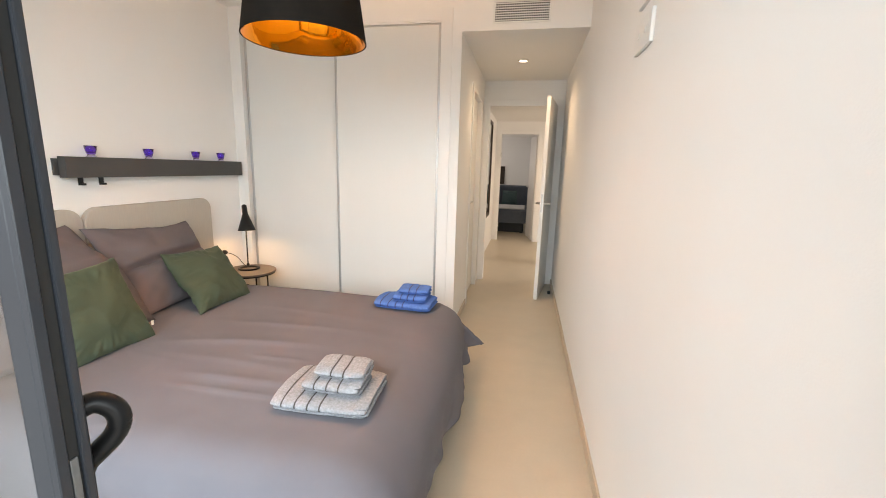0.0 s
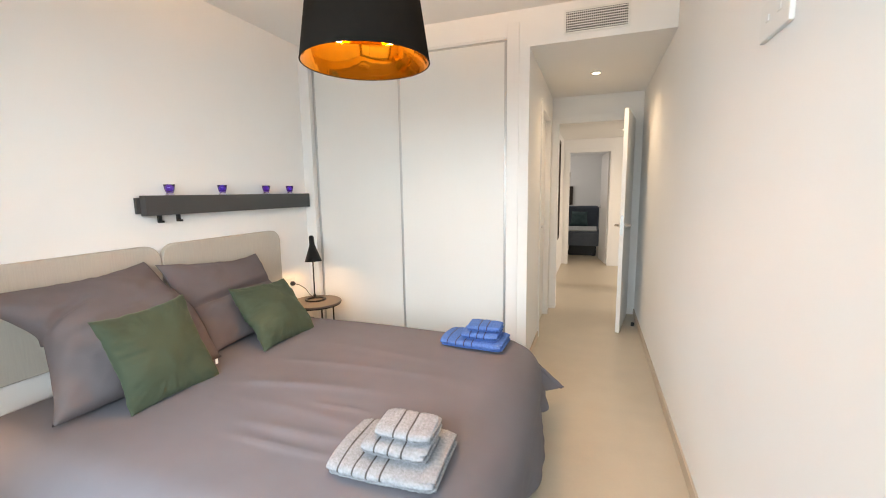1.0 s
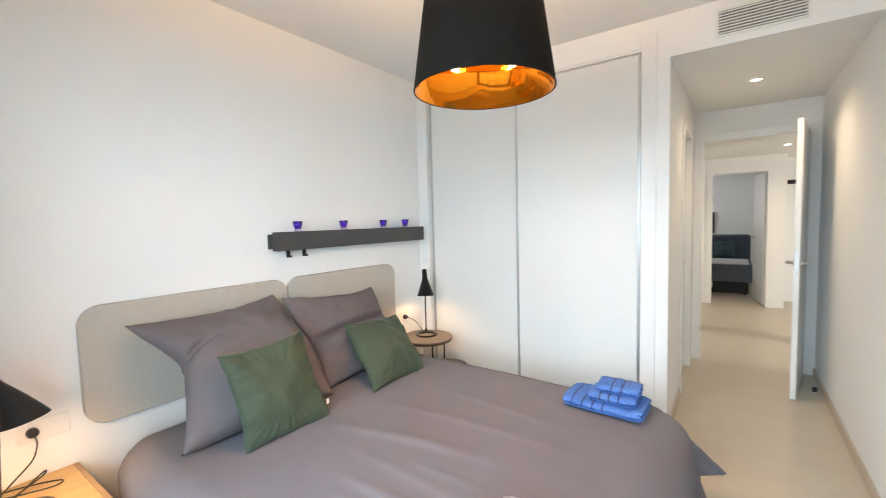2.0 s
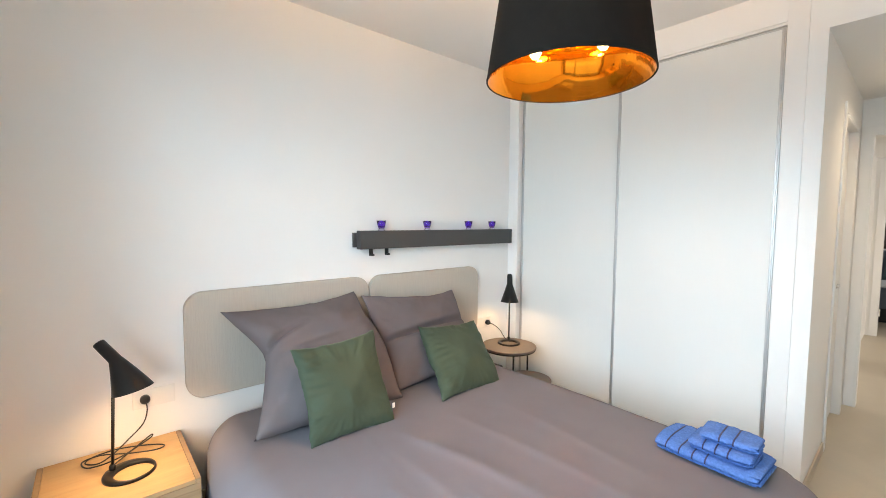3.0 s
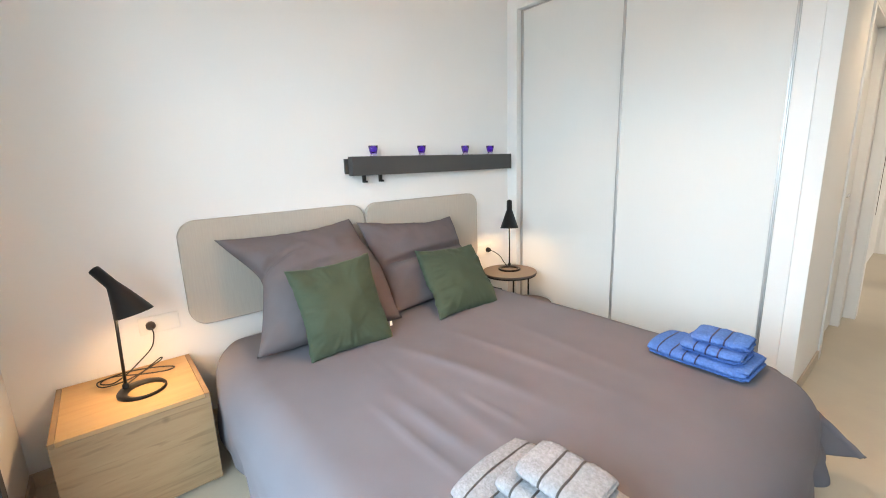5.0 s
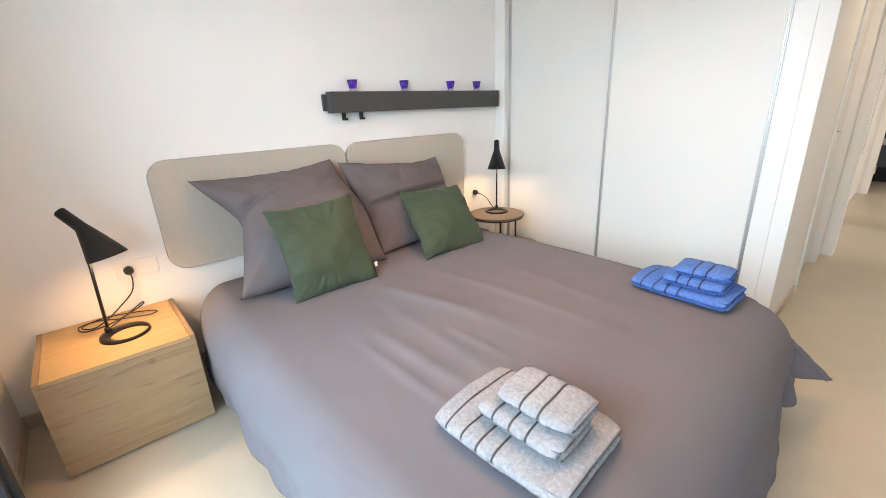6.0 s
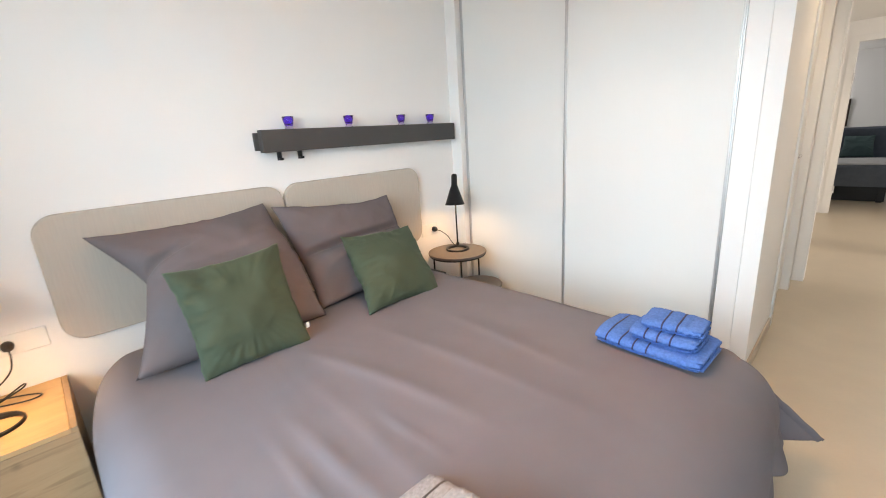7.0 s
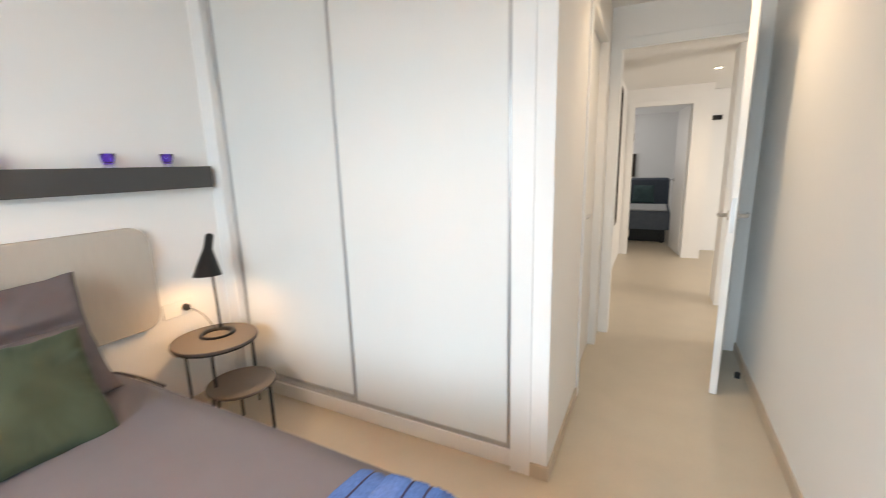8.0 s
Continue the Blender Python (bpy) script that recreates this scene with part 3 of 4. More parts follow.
for k in range(30):
    x = 0.112 + 0.0123 * k
    if fin is None:
        fin = part("fin", box(-0.0016, 0.0016, -0.002, 0.002, 2.361, 2.484), WHITE_PL, vent, m=pose(x, YW - 0.0045, 0))
    else:
        s = fin.copy()
        scene.collection.objects.link(s)
        s.matrix_basis = pose(x, YW - 0.0045, 0)


def spotlight(x, y, z, power):
    """A recessed ceiling spot with its lamp."""
    spot = thing("ceiling_spot", "small round recessed ceiling spot, switched on", "ceiling light", (x, y, z), 0, "ceiling spots")
    part("ring", revolve([(0.030, -0.001), (0.032, -0.006), (0.045, -0.004), (0.047, -0.0005)], 32), WHITE_PL, spot, smooth=True)
    part("lens", revolve([(0.0, -0.003), (0.029, -0.003), (0.029, -0.001)], 24), SPOT, spot, "glowing lens")
    li = lamp("spot_lamp", "SPOT", pose(x, y, z - 0.02), power, (1.0, 0.80, 0.56))
    li.data.spot_size, li.data.spot_blend, li.data.shadow_soft_size = radians(150), 1.0, 0.03


spotlight(0.300, 5.06, SZ, 23)
spotlight(0.70, 7.96, 2.2, 28)

for z0 in (1.742, 1.895):
    ctl = thing("wall_switch_box", "white plastic wall control box with small buttons", "switch", group="wall controls")
    part("plate", box(XR - 0.014, XR - 0.0005, 2.515, 2.715, z0, z0 + 0.105, 0.004), WHITE_PL, ctl)
    for y in (2.575, 2.655):
        part("button", box(XR - 0.018, XR - 0.0145, y - 0.011, y + 0.011, z0 + 0.044, z0 + 0.062, 0.002), WHITE_PL, ctl)

# ---- doors ----


def lever(side, parent):
    """A chrome lever handle; side says towards which of its faces."""
    h = part("door_handle", revolve([(0.0, 0.0), (0.025, 0.0), (0.025, 0.007), (0.011, 0.009), (0.010, 0.045), (0.0, 0.046)], 24), CHROME, parent, "chrome lever handle", True,
             pose(0, side * 0.020, 0, -90 * side))
    part("lever", tube([(0, 0, 0), (0.05, 0, 0.004), (0.115, 0.0, 0.0)], 0.0085, 10), CHROME, h, smooth=True, m=pose(0, 0, 0.043))
    return h


def door(name, label, hinge, rz, width, height=2.03, handle=True):
    """A plain white door leaf that turns about its hinge; it runs from the hinge along +x."""
    d = thing(name, label, "door", hinge, rz)
    d["kind"] = "structure"
    leaf = part("leaf", box(0.003, width, -0.0175, 0.0175, 0.008, height, 0.002), LACQUER, d)
    for z in (0.25, 1.0, 1.75):
        hg = part("hinge", revolve([(0.007, -0.045), (0.007, 0.045)], 12), CHROME, d, m=pose(0.0, -0.022, z))
    for side in (1, -1):
        hd = lever(side, leaf)
        hd.matrix_basis = pose(width - 0.06, side * 0.018, 1.005) @ pose(0, 0, 0, 0, 0, 180) @ pose(0, 0, 0, 90 * side)
    part("latch_plate", box(width - 0.0005, width + 0.0015, -0.010, 0.010, 0.92, 1.10), ALU, leaf, "chrome latch plate")
    return d


passage = door("door_1", "white passage door standing open with chrome lever handles", (0.672, 5.905, 0), 0, 0.69)
passage.matrix_basis = pose(0.672, 5.905, 0, 0, 0, math.degrees(math.atan2(5.231 - 5.905, 0.562 - 0.672)))
side_door = door("door_2", "closed white side door with a chrome lever handle", (XC - 0.055, 5.655, 0), -90, 0.70)
far_door = door("door_3", "white far door standing open into the room beyond", (0.560, YF + 0.13, 0), 99, 0.66, 1.97)


def casing(name, label, axis, at, lo, hi, top, width=0.06, thick=0.012, jamb=None):
    """Flat architrave round an opening in a wall across x ('y' fixed) or across y ('x' fixed)."""
    bm = bmesh.new()
    for a0, a1, z0, z1 in ((lo - width, lo, 0, top + width), (hi, hi + width, 0, top + width), (lo, hi, top, top + width)):
        if axis == "y":
            box(a0, a1, at - thick, at - 0.0005, z0, z1, 0.002, 2, bm)
        else:
            box(at + 0.0005, at + thick, a0, a1, z0, z1, 0.002, 2, bm)
    if jamb:
        for a0, a1, z0, z1 in ((lo, lo + 0.012, 0, top), (hi - 0.012, hi, 0, top), (lo + 0.012, hi - 0.012, top - 0.012, top)):
            if axis == "y":
                box(a0, a1, at - thick + 0.002, at + jamb, z0, z1, 0.001, 1, bm)
            else:
                box(at - jamb, at + thick - 0.002, a0, a1, z0, z1, 0.001, 1, bm)
    return structure(name, bm, LACQUER, label)


casing("trim_passage_door", "white architrave round the passage doorway", "y", YP, -0.07, 0.685, 2.045, 0.058, jamb=0.11)
casing("trim_side_door", "white architrave round the side door", "x", XC, 4.955, 5.655, 2.045, 0.055, jamb=0.10)
casing("trim_far_door", "white architrave round the far doorway", "y", YF, -0.105, 0.58, 1.985, 0.06, jamb=0.11)

stop = thing("door_stop", "small dark rubber door stop on the floor", "door stop", (0.715, 5.50, 0))
part("base", revolve([(0.0, 0.0), (0.020, 0.0), (0.020, 0.004), (0.0, 0.004)], 20), CHROME, stop)
part("buffer", revolve([(0.0, 0.004), (0.015, 0.004), (0.016, 0.03), (0.010, 0.036), (0.0, 0.036)], 20), RUBBER, stop, "black rubber buffer", True)

# ---- terrace door ----
terrace = thing("door_4", "slate grey sliding terrace door leaf with a dark loop handle", "door")
terrace["kind"] = "structure"
Y0, Y1, XE = 1.2495, 1.2795, 0.002
bm = box(XE - 0.030, XE - 0.006, Y0, Y1, 0.02, 2.2, 0.003)
box(XE - 0.008, XE, Y0, Y0 + 0.0105, 0.02, 2.2, 0.001, 1, bm)
box(XE - 0.008, XE, Y1 - 0.0085, Y1, 0.02, 2.2, 0.002, 2, bm)
part("stile", bm, PVC, terrace)
part("seal", box(XE - 0.0055, XE - 0.003, Y0 + 0.011, Y1 - 0.009, 0.03, 2.19), RUBBER, terrace, "black rubber seal")
part("stile", box(-1.32, -1.26, Y0, Y1, 0.02, 2.2, 0.003), PVC, terrace)
part("rail", box(-1.26, XE - 0.030, Y0, Y1, 0.02, 0.10, 0.003), PVC, terrace)
part("rail", box(-1.26, XE - 0.030, Y0, Y1, 2.12, 2.2, 0.003), PVC, terrace)
pane = part("pane", box(-1.26, XE - 0.030, Y0 + 0.018, Y0 + 0.024, 0.10, 2.12), PANE, terrace, "clear glass pane")
pane.visible_shadow = False
part("lock_plate", box(XE - 0.0029, XE - 0.0008, Y0 + 0.0115, Y0 + 0.0185, 0.88, 1.055, 0.0006, 1), STEEL, terrace, "worn steel lock plate")
h = part("handle", box(XE - 0.040, XE - 0.012, Y1 + 0.0003, Y1 + 0.010, 0.95, 1.105, 0.004, 3), BLACK, terrace, "dark bronze loop handle", True)
part("grip", tube([(XE - 0.030, Y1 + 0.006, 1.082), (XE - 0.020, Y1 + 0.022, 1.087), (XE - 0.010, Y1 + 0.032, 1.078), (XE - 0.006, Y1 + 0.035, 1.063),
                   (XE - 0.011, Y1 + 0.032, 1.047), (XE - 0.020, Y1 + 0.023, 1.034), (XE - 0.027, Y1 + 0.013, 1.024), (XE - 0.030, Y1 + 0.006, 1.010)], 0.0108, 14), BLACK, h, smooth=True)
bm = box(-1.34, -1.29, 1.0, 1.29, 0.0, 2.25, 0.003)
box(0.70, 0.76, 1.0, 1.29, 0.0, 2.25, 0.003, 2, bm)
box(-1.29, 0.70, 1.0, 1.29, 2.205, 2.25, 0.003, 2, bm)
box(-1.29, 0.70, 1.0, 1.29, 0.0, 0.015, 0.003, 2, bm)
structure("window_frame", bm, PVC, "slate grey frame of the terrace door opening")

# ---- shelf over the bed ----
shelf = thing("wall_shelf", "narrow anthracite wall shelf above the headboard", "shelf")
part("back_rail", box(XL + 0.0005, XL + 0.016, 2.756, 4.167, 1.234, 1.322, 0.001), SHELF, shelf)
part("board", box(XL + 0.0165, XL + 0.066, 2.777, 4.168, 1.222, 1.334, 0.0015), SHELF, shelf)
for y in (2.862, 2.976):
    hook = thing("hook", "small black metal hook under the shelf", "hook", (XL + 0.040, y, 1.2215), 0, "hooks under the shelf")
    part("bracket", box(-0.006, 0.006, -0.011, 0.011, -0.042, 0.0, 0.0015), BLACK, hook)
    part("lip", box(0.0065, 0.026, -0.010, 0.010, -0.042, -0.030, 0.002), BLACK, hook)
for y in (2.937, 3.303, 3.697, 3.954):
    cup = link("tealight_glass", revolve([(0.0, 0.0145), (0.0185, 0.0145), (0.022, 0.022), (0.0255, 0.036), (0.0305, 0.062), (0.0282, 0.062), (0.0232, 0.036), (0.018, 0.0235), (0.0, 0.0215)], 32), PURPLE, True)
    part("base", revolve([(0.0, 0.0), (0.021, 0.0), (0.0225, 0.003), (0.0175, 0.009), (0.018, 0.0142), (0.0, 0.0142)], 32), LILAC, cup, "thick pale glass foot", True)
    cup.matrix_basis = pose(XL + 0.042, y, 1.3345)
    tagged(cup, "small purple glass tealight holder on the shelf", "tealight holder", "purple glasses on the shelf")

# ---- bedside box ----
night = thing("nightstand", "box-shaped oak nightstand with a drawer front", "nightstand")
NX0, NX1, NY0, NY1 = XL + 0.012, -1.560, 1.354, 1.838
part("top", box(NX0, NX1 - 0.002, NY0 + 0.019, NY1 - 0.019, 0.387, 0.404, 0.0015), OAK_TOP_LIT, night)
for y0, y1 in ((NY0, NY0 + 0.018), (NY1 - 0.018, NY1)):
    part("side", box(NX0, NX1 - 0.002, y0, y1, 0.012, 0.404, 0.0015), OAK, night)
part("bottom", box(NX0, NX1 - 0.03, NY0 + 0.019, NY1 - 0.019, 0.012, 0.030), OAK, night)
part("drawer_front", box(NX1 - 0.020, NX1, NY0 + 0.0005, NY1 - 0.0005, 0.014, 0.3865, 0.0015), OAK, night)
part("back", box(NX0, NX0 + 0.01, NY0 + 0.019, NY1 - 0.019, 0.031, 0.386), OAK, night)
part("plinth", box(NX0 + 0.03, NX1 - 0.04, NY0 + 0.03, NY1 - 0.03, 0.0, 0.0118), RUBBER, night, "dark recessed plinth")


def loft(rings, bm=None, caps=(True, True)):
    """Skins circles given as (centre, radius, normal)."""
    bm = bm or bmesh.new()
    made, n = [], 32
    for c, r, nor in rings:
        nor = Vector(nor).normalized()
        a = Vector((1, 0, 0))
        b = nor.cross(a).normalized()
        a = b.cross(nor).normalized()
        made.append([bm.verts.new(Vector(c) + r * (math.cos(2 * math.pi * k / n) * a + math.sin(2 * math.pi * k / n) * b)) for k in range(n)])
    for p, q in zip(made, made[1:]):
        for k in range(n):
            bm.faces.new((p[k], p[(k + 1) % n], q[(k + 1) % n], q[k]))
    if caps[0]:
        bm.faces.new(made[0][::-1])
    if caps[1]:
        bm.faces.new(made[-1])
    return bm


def desk_lamp(label, at, rz, tilt, power):
    """A black lamp with a ring base, a thin stem and a skewed cone shade."""
    t = thing("table_lamp", label, "table lamp", at, rz, "black bedside lamps")
    # base: a disc with an eccentric round hole
    bm = bmesh.new()
    n, R, r, off = 48, 0.086, 0.064, 0.017
    rows = []
    for rad, cx, cy, z in ((R, 0, 0, 0.0), (R, 0, 0, 0.008), (R - 0.004, 0, 0, 0.013), (r + 0.002, 0, off, 0.011), (r, 0, off, 0.007), (r, 0, off, 0.0)):
        rows.append([bm.verts.new((cx + rad * math.cos(2 * math.pi * k / n), cy + rad * math.sin(2 * math.pi * k / n), z)) for k in range(n)])
    for a, b in zip(rows, rows[1:] + rows[:1]):
        for k in range(n):
            bm.faces.new((a[k], a[(k + 1) % n], b[(k + 1) % n], b[k]))
    part("base", bm, BLACK, t, smooth=True)
    part("stem", tube([(0, -0.068, 0.004), (0, -0.046, 0.420)], 0.0058, 12), BLACK, t, smooth=True)
    part("socket", revolve([(0.0115, 0.0), (0.0115, 0.018), (0.0075, 0.026)], 20, m=Matrix.Translation((0, -0.0675, 0.008))), BLACK, t, smooth=True)
    x = 0.0
    ax = (0.0, 0.68, -0.73)
    outer = [((x, -0.100, 0.5170), 0.012, ax), ((x, -0.0985, 0.5155), 0.0190, ax), ((x, -0.095, 0.512), 0.0205, ax), ((x, -0.040, 0.455), 0.0215, ax)]
    inner = []
    # straight cone from the neck to a tilted rim
    for k in (0.04, 0.25, 0.5, 0.75, 0.96, 0.995, 1.0):
        nor = tuple(u * (1 - k) + v * k for u, v in zip(ax, (0.0, tilt, -0.97)))
        c = (x, -0.038 + 0.066 * k, 0.452 - (0.128 - 0.04 * tilt) * k)
        r = 0.0220 + 0.0455 * k
        outer.append((c, r, nor))
        if k > 0.2:
            inner.insert(0, (c, r - 0.0015, nor))
    sh = part("shade", loft(outer + inner), BLACK, t, "black skewed cone shade", True)
    part("bulb", revolve([(0.0, 0.345), (0.012, 0.350), (0.018, 0.365), (0.014, 0.385), (0.009, 0.40)], 20, m=Matrix.Translation((x, 0.012, 0))), BULB, sh, "glowing warm bulb", True)
    li = lamp("bedside_light", "SPOT", Matrix.Translation(Vector(at)) @ Matrix.Rotation(radians(rz), 4, "Z") @ Matrix.Translation((x, 0.018, 0.345)), power, WARM)
    li.data.shadow_soft_size, li.data.spot_size, li.data.spot_blend = 0.020, radians(165), 1.0
    return t


desk_lamp("black metal lamp with skewed shade on the oak nightstand", (-1.772, 1.632, 0.4045), -41, 0.24, 9.5)
desk_lamp("black metal lamp with skewed shade on the round table", (-1.832, 3.972, 0.4585), -139, 0.08, 6.5)


def socket(y, label):
    s = thing("wall_socket", label, "socket", (XL, y, 0.588), 0, "wall sockets")
    part("plate", box(0.0005, 0.007, -0.115, 0.045, -0.042, 0.042, 0.003) if y > 3 else box(0.0005, 0.007, -0.045, 0.115, -0.042, 0.042, 0.003), WHITE_PL, s)
    p = part("plug", revolve([(0.0, 0.0), (0.019, 0.0), (0.019, 0.018), (0.012, 0.030), (0.005, 0.034), (0.0, 0.034)], 20), CABLE, s, "black round plug", True, pose(0.0075, 0, 0, 0, 90, 0))
    return s


socket(1.709, "white wall socket with a black plug beside the headboard")
socket(3.947, "white wall socket with a black plug behind the side table")
cable = link("lamp_cable", tube([(XL + 0.040, 1.709, 0.585), (XL + 0.060, 1.712, 0.555), (XL + 0.065, 1.695, 0.50), (XL + 0.085, 1.640, 0.455), (XL + 0.12, 1.585, 0.425), (XL + 0.13, 1.54, 0.4085), (XL + 0.10, 1.50, 0.4085),
                                 (XL + 0.06, 1.52, 0.409), (XL + 0.05, 1.60, 0.411), (XL + 0.09, 1.70, 0.412), (XL + 0.14, 1.76, 0.413), (XL + 0.17, 1.73, 0.416), (XL + 0.14, 1.64, 0.419),
                                 (XL + 0.08, 1.55, 0.417), (XL + 0.09, 1.49, 0.414), (XL + 0.15, 1.51, 0.411), (XL + 0.16, 1.60, 0.421), (XL + 0.10, 1.71, 0.440), (XL + 0.09, 1.72, 0.452),
                                 (XL + 0.13, 1.66, 0.432), (XL + 0.19, 1.585, 0.412)], 0.0028, 7), CABLE, True)
tagged(cable, "coiled thin black lamp cable lying on the nightstand", "cable")
cable = link("lamp_cable", tube([(XL + 0.040, 3.947, 0.585), (XL + 0.075, 3.952, 0.580), (XL + 0.12, 3.975, 0.545), (XL + 0.15, 3.99, 0.495), (-1.865, 4.005, 0.4625), (-1.825, 4.03, 0.4625)], 0.0028, 7), CABLE, True)
tagged(cable, "thin black cable running to the lamp", "cable")

# ---- round side table ----
table = thing("side_table", "round two-tier side table with taupe tops and black legs", "side table")
part("top", revolve([(0.0, 0.442), (0.200, 0.442), (0.205, 0.446), (0.205, 0.454), (0.202, 0.458), (0.0, 0.458)], 56, m=Matrix.Translation((-1.802, 3.937, 0))), TABLE, table)
part("lower_top", revolve([(0.0, 0.254), (0.157, 0.254), (0.162, 0.258), (0.162, 0.266), (0.159, 0.270), (0.0, 0.270)], 56, m=Matrix.Translation((-1.592, 3.906, 0))), TABLE, table)
part("ring", tube([(-1.802 + 0.196 * math.cos(a * math.pi / 9), 3.937 + 0.196 * math.sin(a * math.pi / 9), 0.437) for a in range(18)], 0.005, 8, closed=True, smooth_steps=2), BLACK, table, smooth=True)
for a in (80, 200, 320):
    c, s = math.cos(radians(a)), math.sin(radians(a))
    part("leg", tube([(-1.802 + 0.19 * c, 3.937 + 0.19 * s, 0.436), (-1.802 + 0.19 * c, 3.937 + 0.19 * s, 0.0)], 0.0065, 10), BLACK, table, smooth=True)
for a in (20, 265, 150):
    c, s = math.cos(radians(a)), math.sin(radians(a))
    part("leg", tube([(-1.592 + 0.147 * c, 3.906 + 0.147 * s, 0.254), (-1.592 + 0.147 * c, 3.906 + 0.147 * s, 0.0)], 0.008, 10), BLACK, table, smooth=True)

# ---- pendant ----
PX, PY = -0.515, 2.647
pend = thing("pendant_lamp", "black drum pendant shade with a gold foil lining, lit", "pendant lamp", (PX, PY, 0))
PB, PT, RB, RT = 1.817, 2.180, 0.240, 0.188
n = 96
part("shade", revolve([(RB, PB), (RB + 0.0008, PB + 0.002), (RT + 0.0008, PT - 0.002), (RT, PT), (RT - 0.0012, PT), (RB - 0.0012, PB)], n, closed=True), SHADE_OUT, pend, "black fabric drum shade", True)
part("lining", revolve([(RB - 0.0022, PB + 0.001), (RT - 0.0022, PT - 0.001), (RT - 0.0030, PT - 0.001), (RB - 0.0030, PB + 0.001)], n, closed=True), GOLD, pend, "shiny gold foil lining", True)
part("hem", revolve([(RB - 0.0032, PB - 0.0008), (RB + 0.0016, PB - 0.0008), (RB + 0.0016, PB + 0.003), (RB - 0.0032, PB + 0.0008)], n, closed=True), SHADE_OUT, pend)
part("cord", tube([(0, 0, 2.02), (0, 0, CZ - 0.03)], 0.003, 8), CABLE, pend)
part("ceiling_cup", revolve([(0.0, CZ - 0.0005), (0.05, CZ - 0.0005), (0.048, CZ - 0.03), (0.01, CZ - 0.04), (0.0, CZ - 0.04)], 32), BLACK, pend, smooth=True)
part("hub", revolve([(0.0, 1.985), (0.018, 1.985), (0.020, 2.0), (0.020, 2.03), (0.0, 2.035)], 24), BLACK, pend, smooth=True)
for deg in (28, 208):
    a = radians(deg)
    c, s_ = math.cos(a), math.sin(a)
    arm = part("arm", tube([(0.014 * c, 0.014 * s_, 1.99), (0.05 * c, 0.05 * s_, 1.965), (0.094 * c, 0.094 * s_, 1.950)], 0.007, 10), BLACK, pend, smooth=True)
    part("socket", revolve([(0.0, 0.0), (0.012, 0.0), (0.012, -0.022), (0.0, -0.022)], 18, m=Matrix.Translation((0.097 * c, 0.097 * s_, 1.955))), BLACK, arm, "black bulb socket")
    part("bulb", revolve([(0.0, -0.044), (0.010, -0.041), (0.0165, -0.030), (0.0175, -0.020), (0.012, -0.006), (0.009, 0.0)], 20, m=Matrix.Translation((0.097 * c, 0.097 * s_, 1.9325))), BULB, arm, "glowing warm bulb", True)
    li = lamp("pendant_bulb_light", "POINT", Matrix.Translation((PX + 0.13 * c, PY + 0.13 * s_, 1.875)), 5.0, WARM)
    li.data.shadow_soft_size = 0.012
# lamp added above the bulbs to warm and brighten the ceiling; no bulb here
pl = lamp("pendant_added_uplight", "POINT", Matrix.Translation((PX, PY, PT - 0.031)), 36, WARM)
pl.data.shadow_soft_size = 0.04

# ---- folded towels ----


def towel_point(x, a, w, d, h, stripes, seed, lift=0.0):
    """A point of a folded towel's section at x and angle a: plump, pinched in along its stripes."""
    cy, cz = math.cos(a), math.sin(a)
    pinch = sum(math.exp(-((x - s) / 0.007) ** 2) for s in stripes)
    end = abs(2 * x / w) ** 7
    ry, rz = d / 2 - 0.004 * pinch - 0.010 * end + lift, h / 2 * (1 - 0.10 * pinch - 0.30 * end) + lift
    y = math.copysign(abs(cy) ** (0.55 if cy < 0 else 0.30), cy) * ry
    z = h / 2 + math.copysign(abs(cz) ** 0.62, cz) * rz
    q = Vector((x * 7 + seed, y * 7, z * 5))
    z += noise.noise(q) * 0.008 * (0.3 + max(0, cz)) + noise.noise(q * 2.6) * 0.003 * max(0, cz)
    y += noise.noise(q + Vector((4, 7, 1))) * 0.009
    if cz > 0:
        z -= 0.006 * max(0, -cy) ** 4
    return Vector((x + noise.noise(q * 1.3 + Vector((9, 1, 5))) * 0.003, y, max(0.0, z)))


def layer_bm(x0, x1, nx, ns, w, d, h, z0, stripes, seed, nap):
    """One cloth layer of a folded towel between x0 and x1, with a rough nap."""
    bm = bmesh.new()
    rows = []
    for i in range(nx + 1):
        row = []
        for k in range(ns):
            p = towel_point(x0 + (x1 - x0) * i / nx, 2 * math.pi * k / ns, w, d, h, stripes, seed)
            pile = noise.noise(Vector((p.x * 150, p.y * 150, p.z * 150 + seed))) * nap
            row.append(bm.verts.new((p.x, p.y + pile, p.z + z0 + pile)))
        rows.append(row)
    for a, b in zip(rows, rows[1:]):
        for k in range(ns):
            bm.faces.new((a[k], a[(k + 1) % ns], b[(k + 1) % ns], b[k]))
    bm.faces.new(rows[0][::-1])
    bm.faces.new(rows[-1])
    return bm


def band_bm(x, w, d, h, stripes, seed, width):
    """A woven stripe over a towel's top and round its front fold."""
    bm = bmesh.new()
    z0, hh, dd, ww = h * 0.06, h * 0.94, d, w - 0.004
    rows = []
    for k in range(26):
        a = radians(20 + 225 * k / 25)
        row = []
        for side, lift in ((-1, -0.003), (-1, 0.0012), (1, 0.0012), (1, -0.003)):
            p = towel_point(x + side * width / 2, a, ww, dd, hh, stripes, seed + h * 3, lift)
            row.append(bm.verts.new((p.x, p.y, p.z + z0)))
        rows.append(row)
    for a, b in zip(rows, rows[1:]):
        for k in range(3):
            bm.faces.new((a[k], a[k + 1], b[k + 1], b[k]))
    return bm


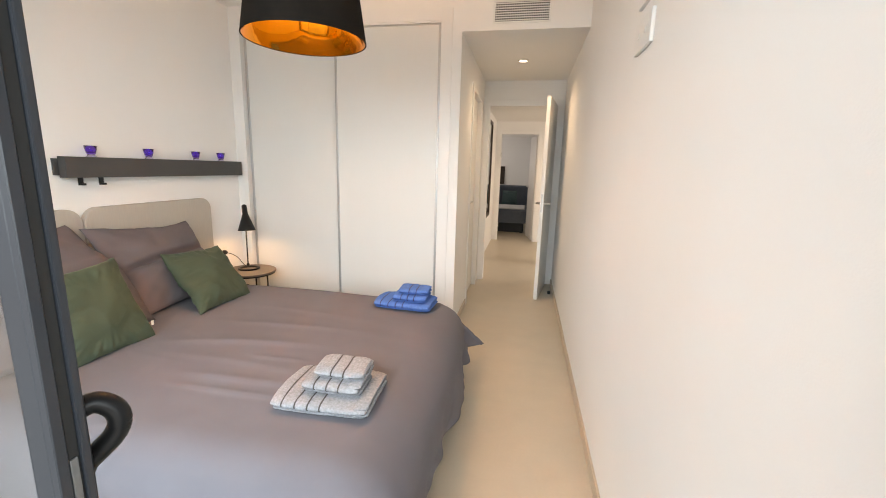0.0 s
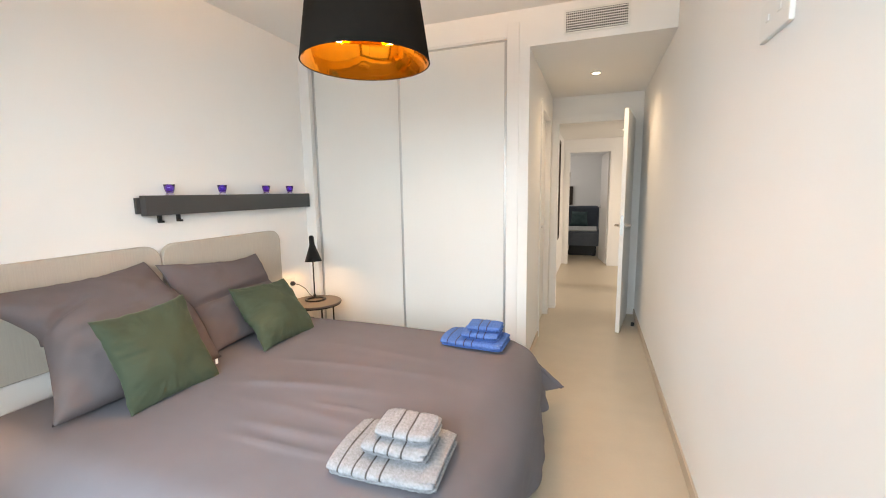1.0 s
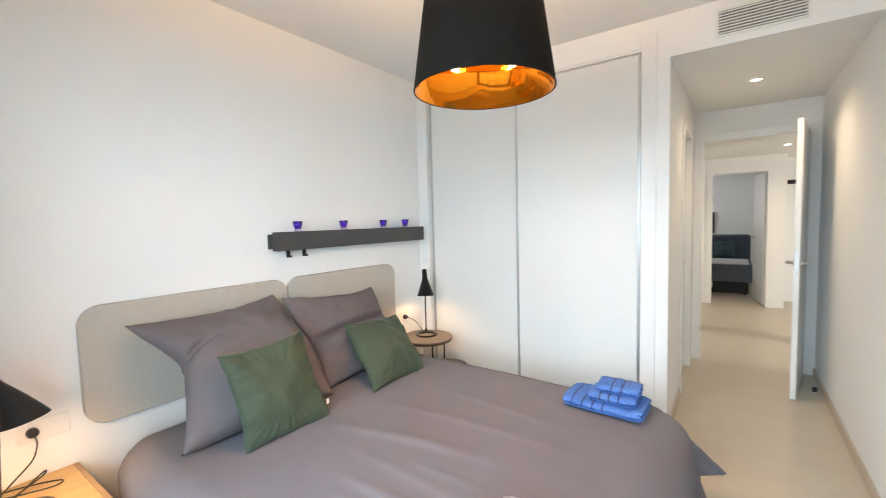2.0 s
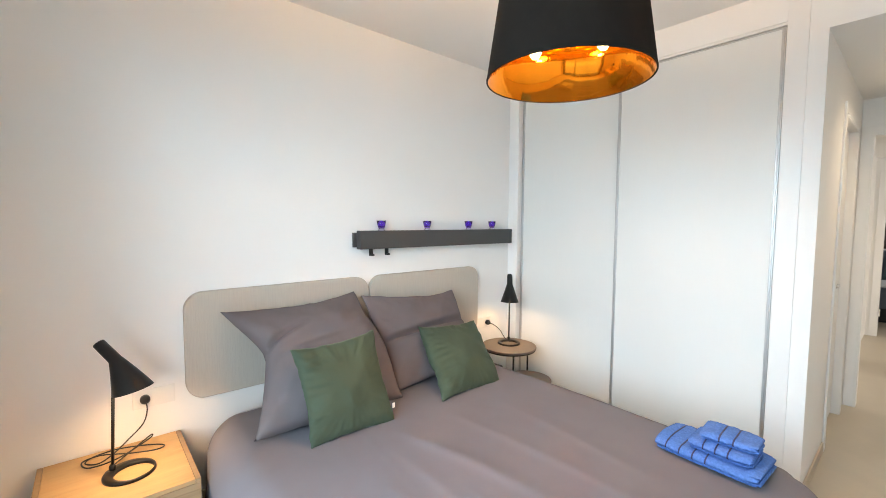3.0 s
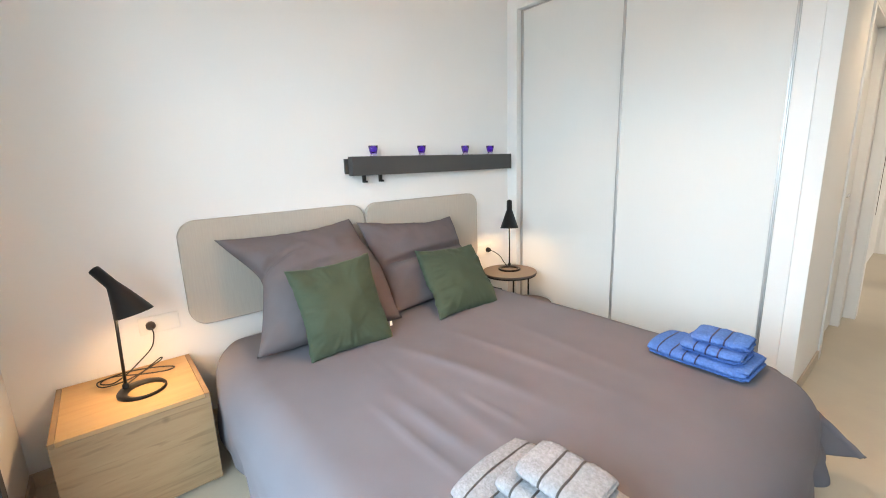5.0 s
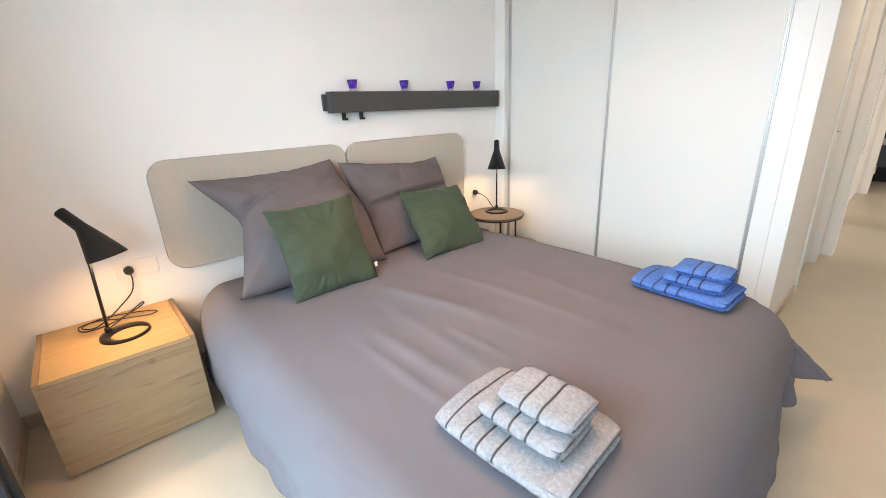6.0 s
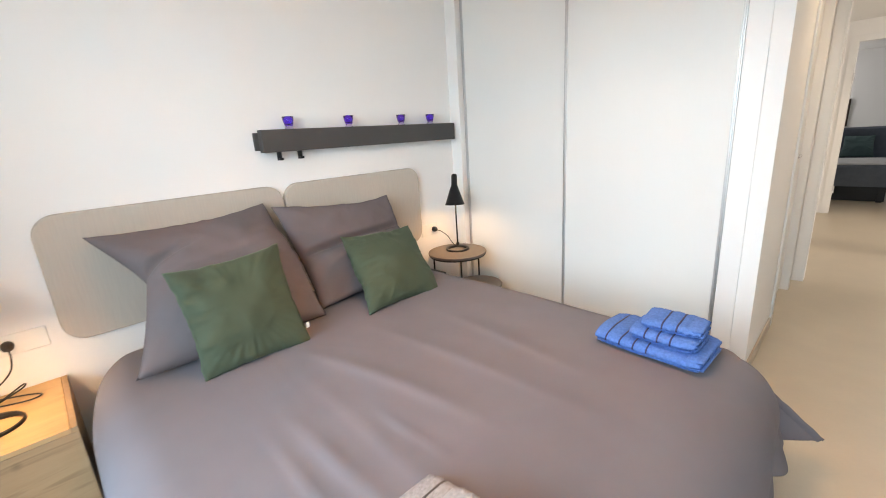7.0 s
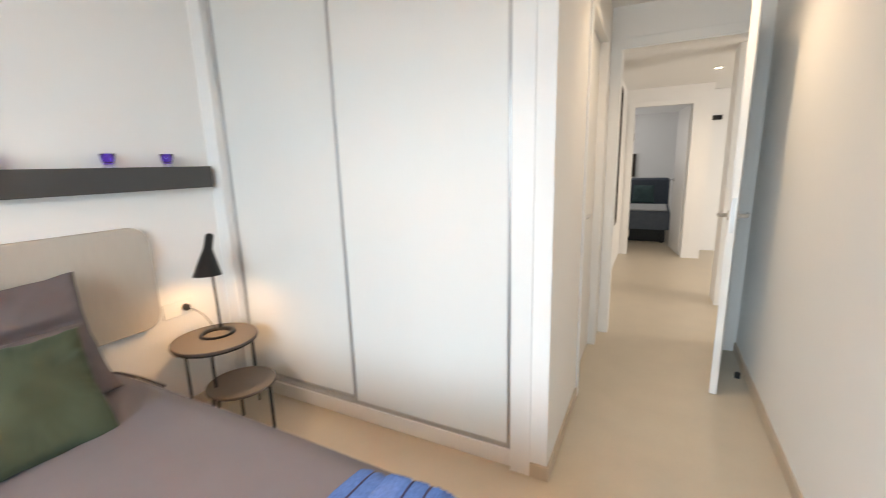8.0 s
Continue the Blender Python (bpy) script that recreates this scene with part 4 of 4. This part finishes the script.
def towel(label, group, at, rz, w, d, h, stripes, mat, band, seed, sw):
    """A folded towel: a plump upper layer, a thin one beneath it and three folds that show at the open end."""
    t = thing("towel", label, "towel", at, rz, group)
    ww = w - 0.004
    part("cloth", layer_bm(-ww / 2, ww / 2, 84, 44, ww, d, h * 0.94, h * 0.06, stripes, seed + h * 3, 0.0017), mat, t, smooth=True)
    wu = w - 0.012
    part("under_layer", layer_bm(-wu / 2, wu / 2, 60, 36, wu, d - 0.022, h * 0.26, 0.0, (), seed, 0.0015), mat, t, smooth=True)
    for n, over in enumerate((0.005, 0.001, 0.004)):
        xe = w / 2 + over
        part("fold", layer_bm(xe - 0.045, xe, 8, 32, 2 * xe, d - 0.016 - 0.008 * (n % 2), h * 0.31, h * (0.10 + 0.275 * n), (), seed + 5 + n, 0.0015), mat, t, smooth=True)
    for x in stripes:
        part("stripe", band_bm(x, w, d, h, stripes, seed, sw), band, t, "dark woven stripe", True)
    return t


Z0 = 0.509
GREY_LABEL = "light grey terry towel with dark woven stripes"
BLUE_LABEL = "bright blue terry towel with navy woven stripes"
for base, group, mat, band, rows in (
        (GREY_LABEL, "grey towels on the bed", TOWEL_W, BAND_W, (
            (", folded on the bed", -0.249, 2.264, 0.0, 3, 0.338, 0.270, 0.046, (-0.125, -0.075, -0.030, 0.012)),
            (" in a stack", -0.224, 2.262, 0.0475, 2, 0.208, 0.155, 0.040, (-0.055, -0.010, 0.034)),
            (" on a stack", -0.207, 2.285, 0.0885, 3, 0.182, 0.128, 0.033, (-0.024, 0.020)))),
        (BLUE_LABEL, "blue towels on the bed", TOWEL_B, BAND_B, (
            (", folded on the bed", -0.274, 3.303, 0.0, -3, 0.340, 0.215, 0.045, (-0.125, -0.075, -0.030, 0.012)),
            (" in a stack", -0.232, 3.285, 0.0465, -2, 0.200, 0.145, 0.040, (-0.045, -0.006, 0.032)),
            (" on a stack", -0.215, 3.296, 0.0875, 0, 0.176, 0.122, 0.033, (-0.022, 0.020))))):
    for words, cx, cy, dz, turn, w, d, hh, marks in rows:
        towel(("small " if "on a" in words else "") + base + words, group, (cx, cy, Z0 + dz), turn, w, d, hh, marks, mat, band, cx * 40 + cy, 0.005)

# ---- hall and far room ----
mirror = thing("wall_mirror", "tall wall mirror in a dark brown frame", "mirror")
bm = box(-0.199, -0.165, 6.98, 7.02, 0.60, 2.05, 0.003)
box(-0.199, -0.165, 7.74, 7.78, 0.60, 2.05, 0.003, 2, bm)
box(-0.199, -0.165, 7.02, 7.74, 0.60, 0.64, 0.003, 2, bm)
box(-0.199, -0.165, 7.02, 7.74, 2.01, 2.05, 0.003, 2, bm)
part("frame", bm, DARKWOOD, mirror)
part("mirror_glass", box(-0.198, -0.180, 7.02, 7.74, 0.64, 2.01), MIRROR, mirror, "silvered mirror glass")

sofa = thing("sofa_bed", "dark grey upholstered sofa bed with a pale throw", "sofa bed")
part("base", box(-1.35, 0.43, 9.96, 11.40, 0.27, 0.40, 0.03, 3), SOFA, sofa)
part("seat", box(-1.35, 0.45, 9.90, 11.30, 0.40, 0.50, 0.04, 3), SOFA, sofa)
part("valance", box(-1.35, 0.455, 9.885, 9.905, 0.215, 0.47, 0.008, 2), SOFA, sofa, "hanging grey cover")
# made-up black block that stands for the deep shade below the seat
part("under_seat_shade", box(-1.33, 0.40, 10.02, 11.35, 0.003, 0.268), BLACK, sofa, "black block standing in for the shade under the seat")
part("backrest", box(-1.35, 0.45, 11.25, 11.55, 0.40, 0.96, 0.06, 3), SOFA, sofa)
for x in (-1.25, 0.35):
    for y in (9.985, 11.39):
        part("leg", box(x - 0.03, x + 0.03, y - 0.03, y + 0.03, 0, 0.27, 0.004), BLACK, sofa)
ob = link("throw", box(-1.0, 0.40, 9.97, 10.9, 0.5005, 0.525, 0.011, 3), SHEET, True)
tagged(ob, "pale folded throw lying on the sofa bed", "throw")
cushion("cushion", ((-0.16, 11.0, 0.53), (0.22, 11.0, 0.53), (0.20, 11.17, 0.84), (-0.14, 11.17, 0.84)), 0.12, TEAL,
        "dark green cushion leaning on the sofa bed", "cushion", "cushions on the sofa bed", 6)
pic = thing("picture", "dark framed picture on the far wall", "picture")
part("frame", box(-0.62, -0.18, 12.37, 12.3995, 0.95, 1.42, 0.004), DARKWOOD, pic)
control = thing("wall_control", "small dark control box on the hall wall", "control box")
part("casing", box(0.83, 0.95, 9.52, 9.5495, 1.80, 1.86, 0.004), BLACK, control)
for z in (0.30, 1.60):
    hg = structure("hinge_far_door", revolve([(0.008, -0.045), (0.008, 0.045)], 12, m=Matrix.Translation((-0.085, YF - 0.016, z))), CHROME, "steel door hinge on the far door frame")
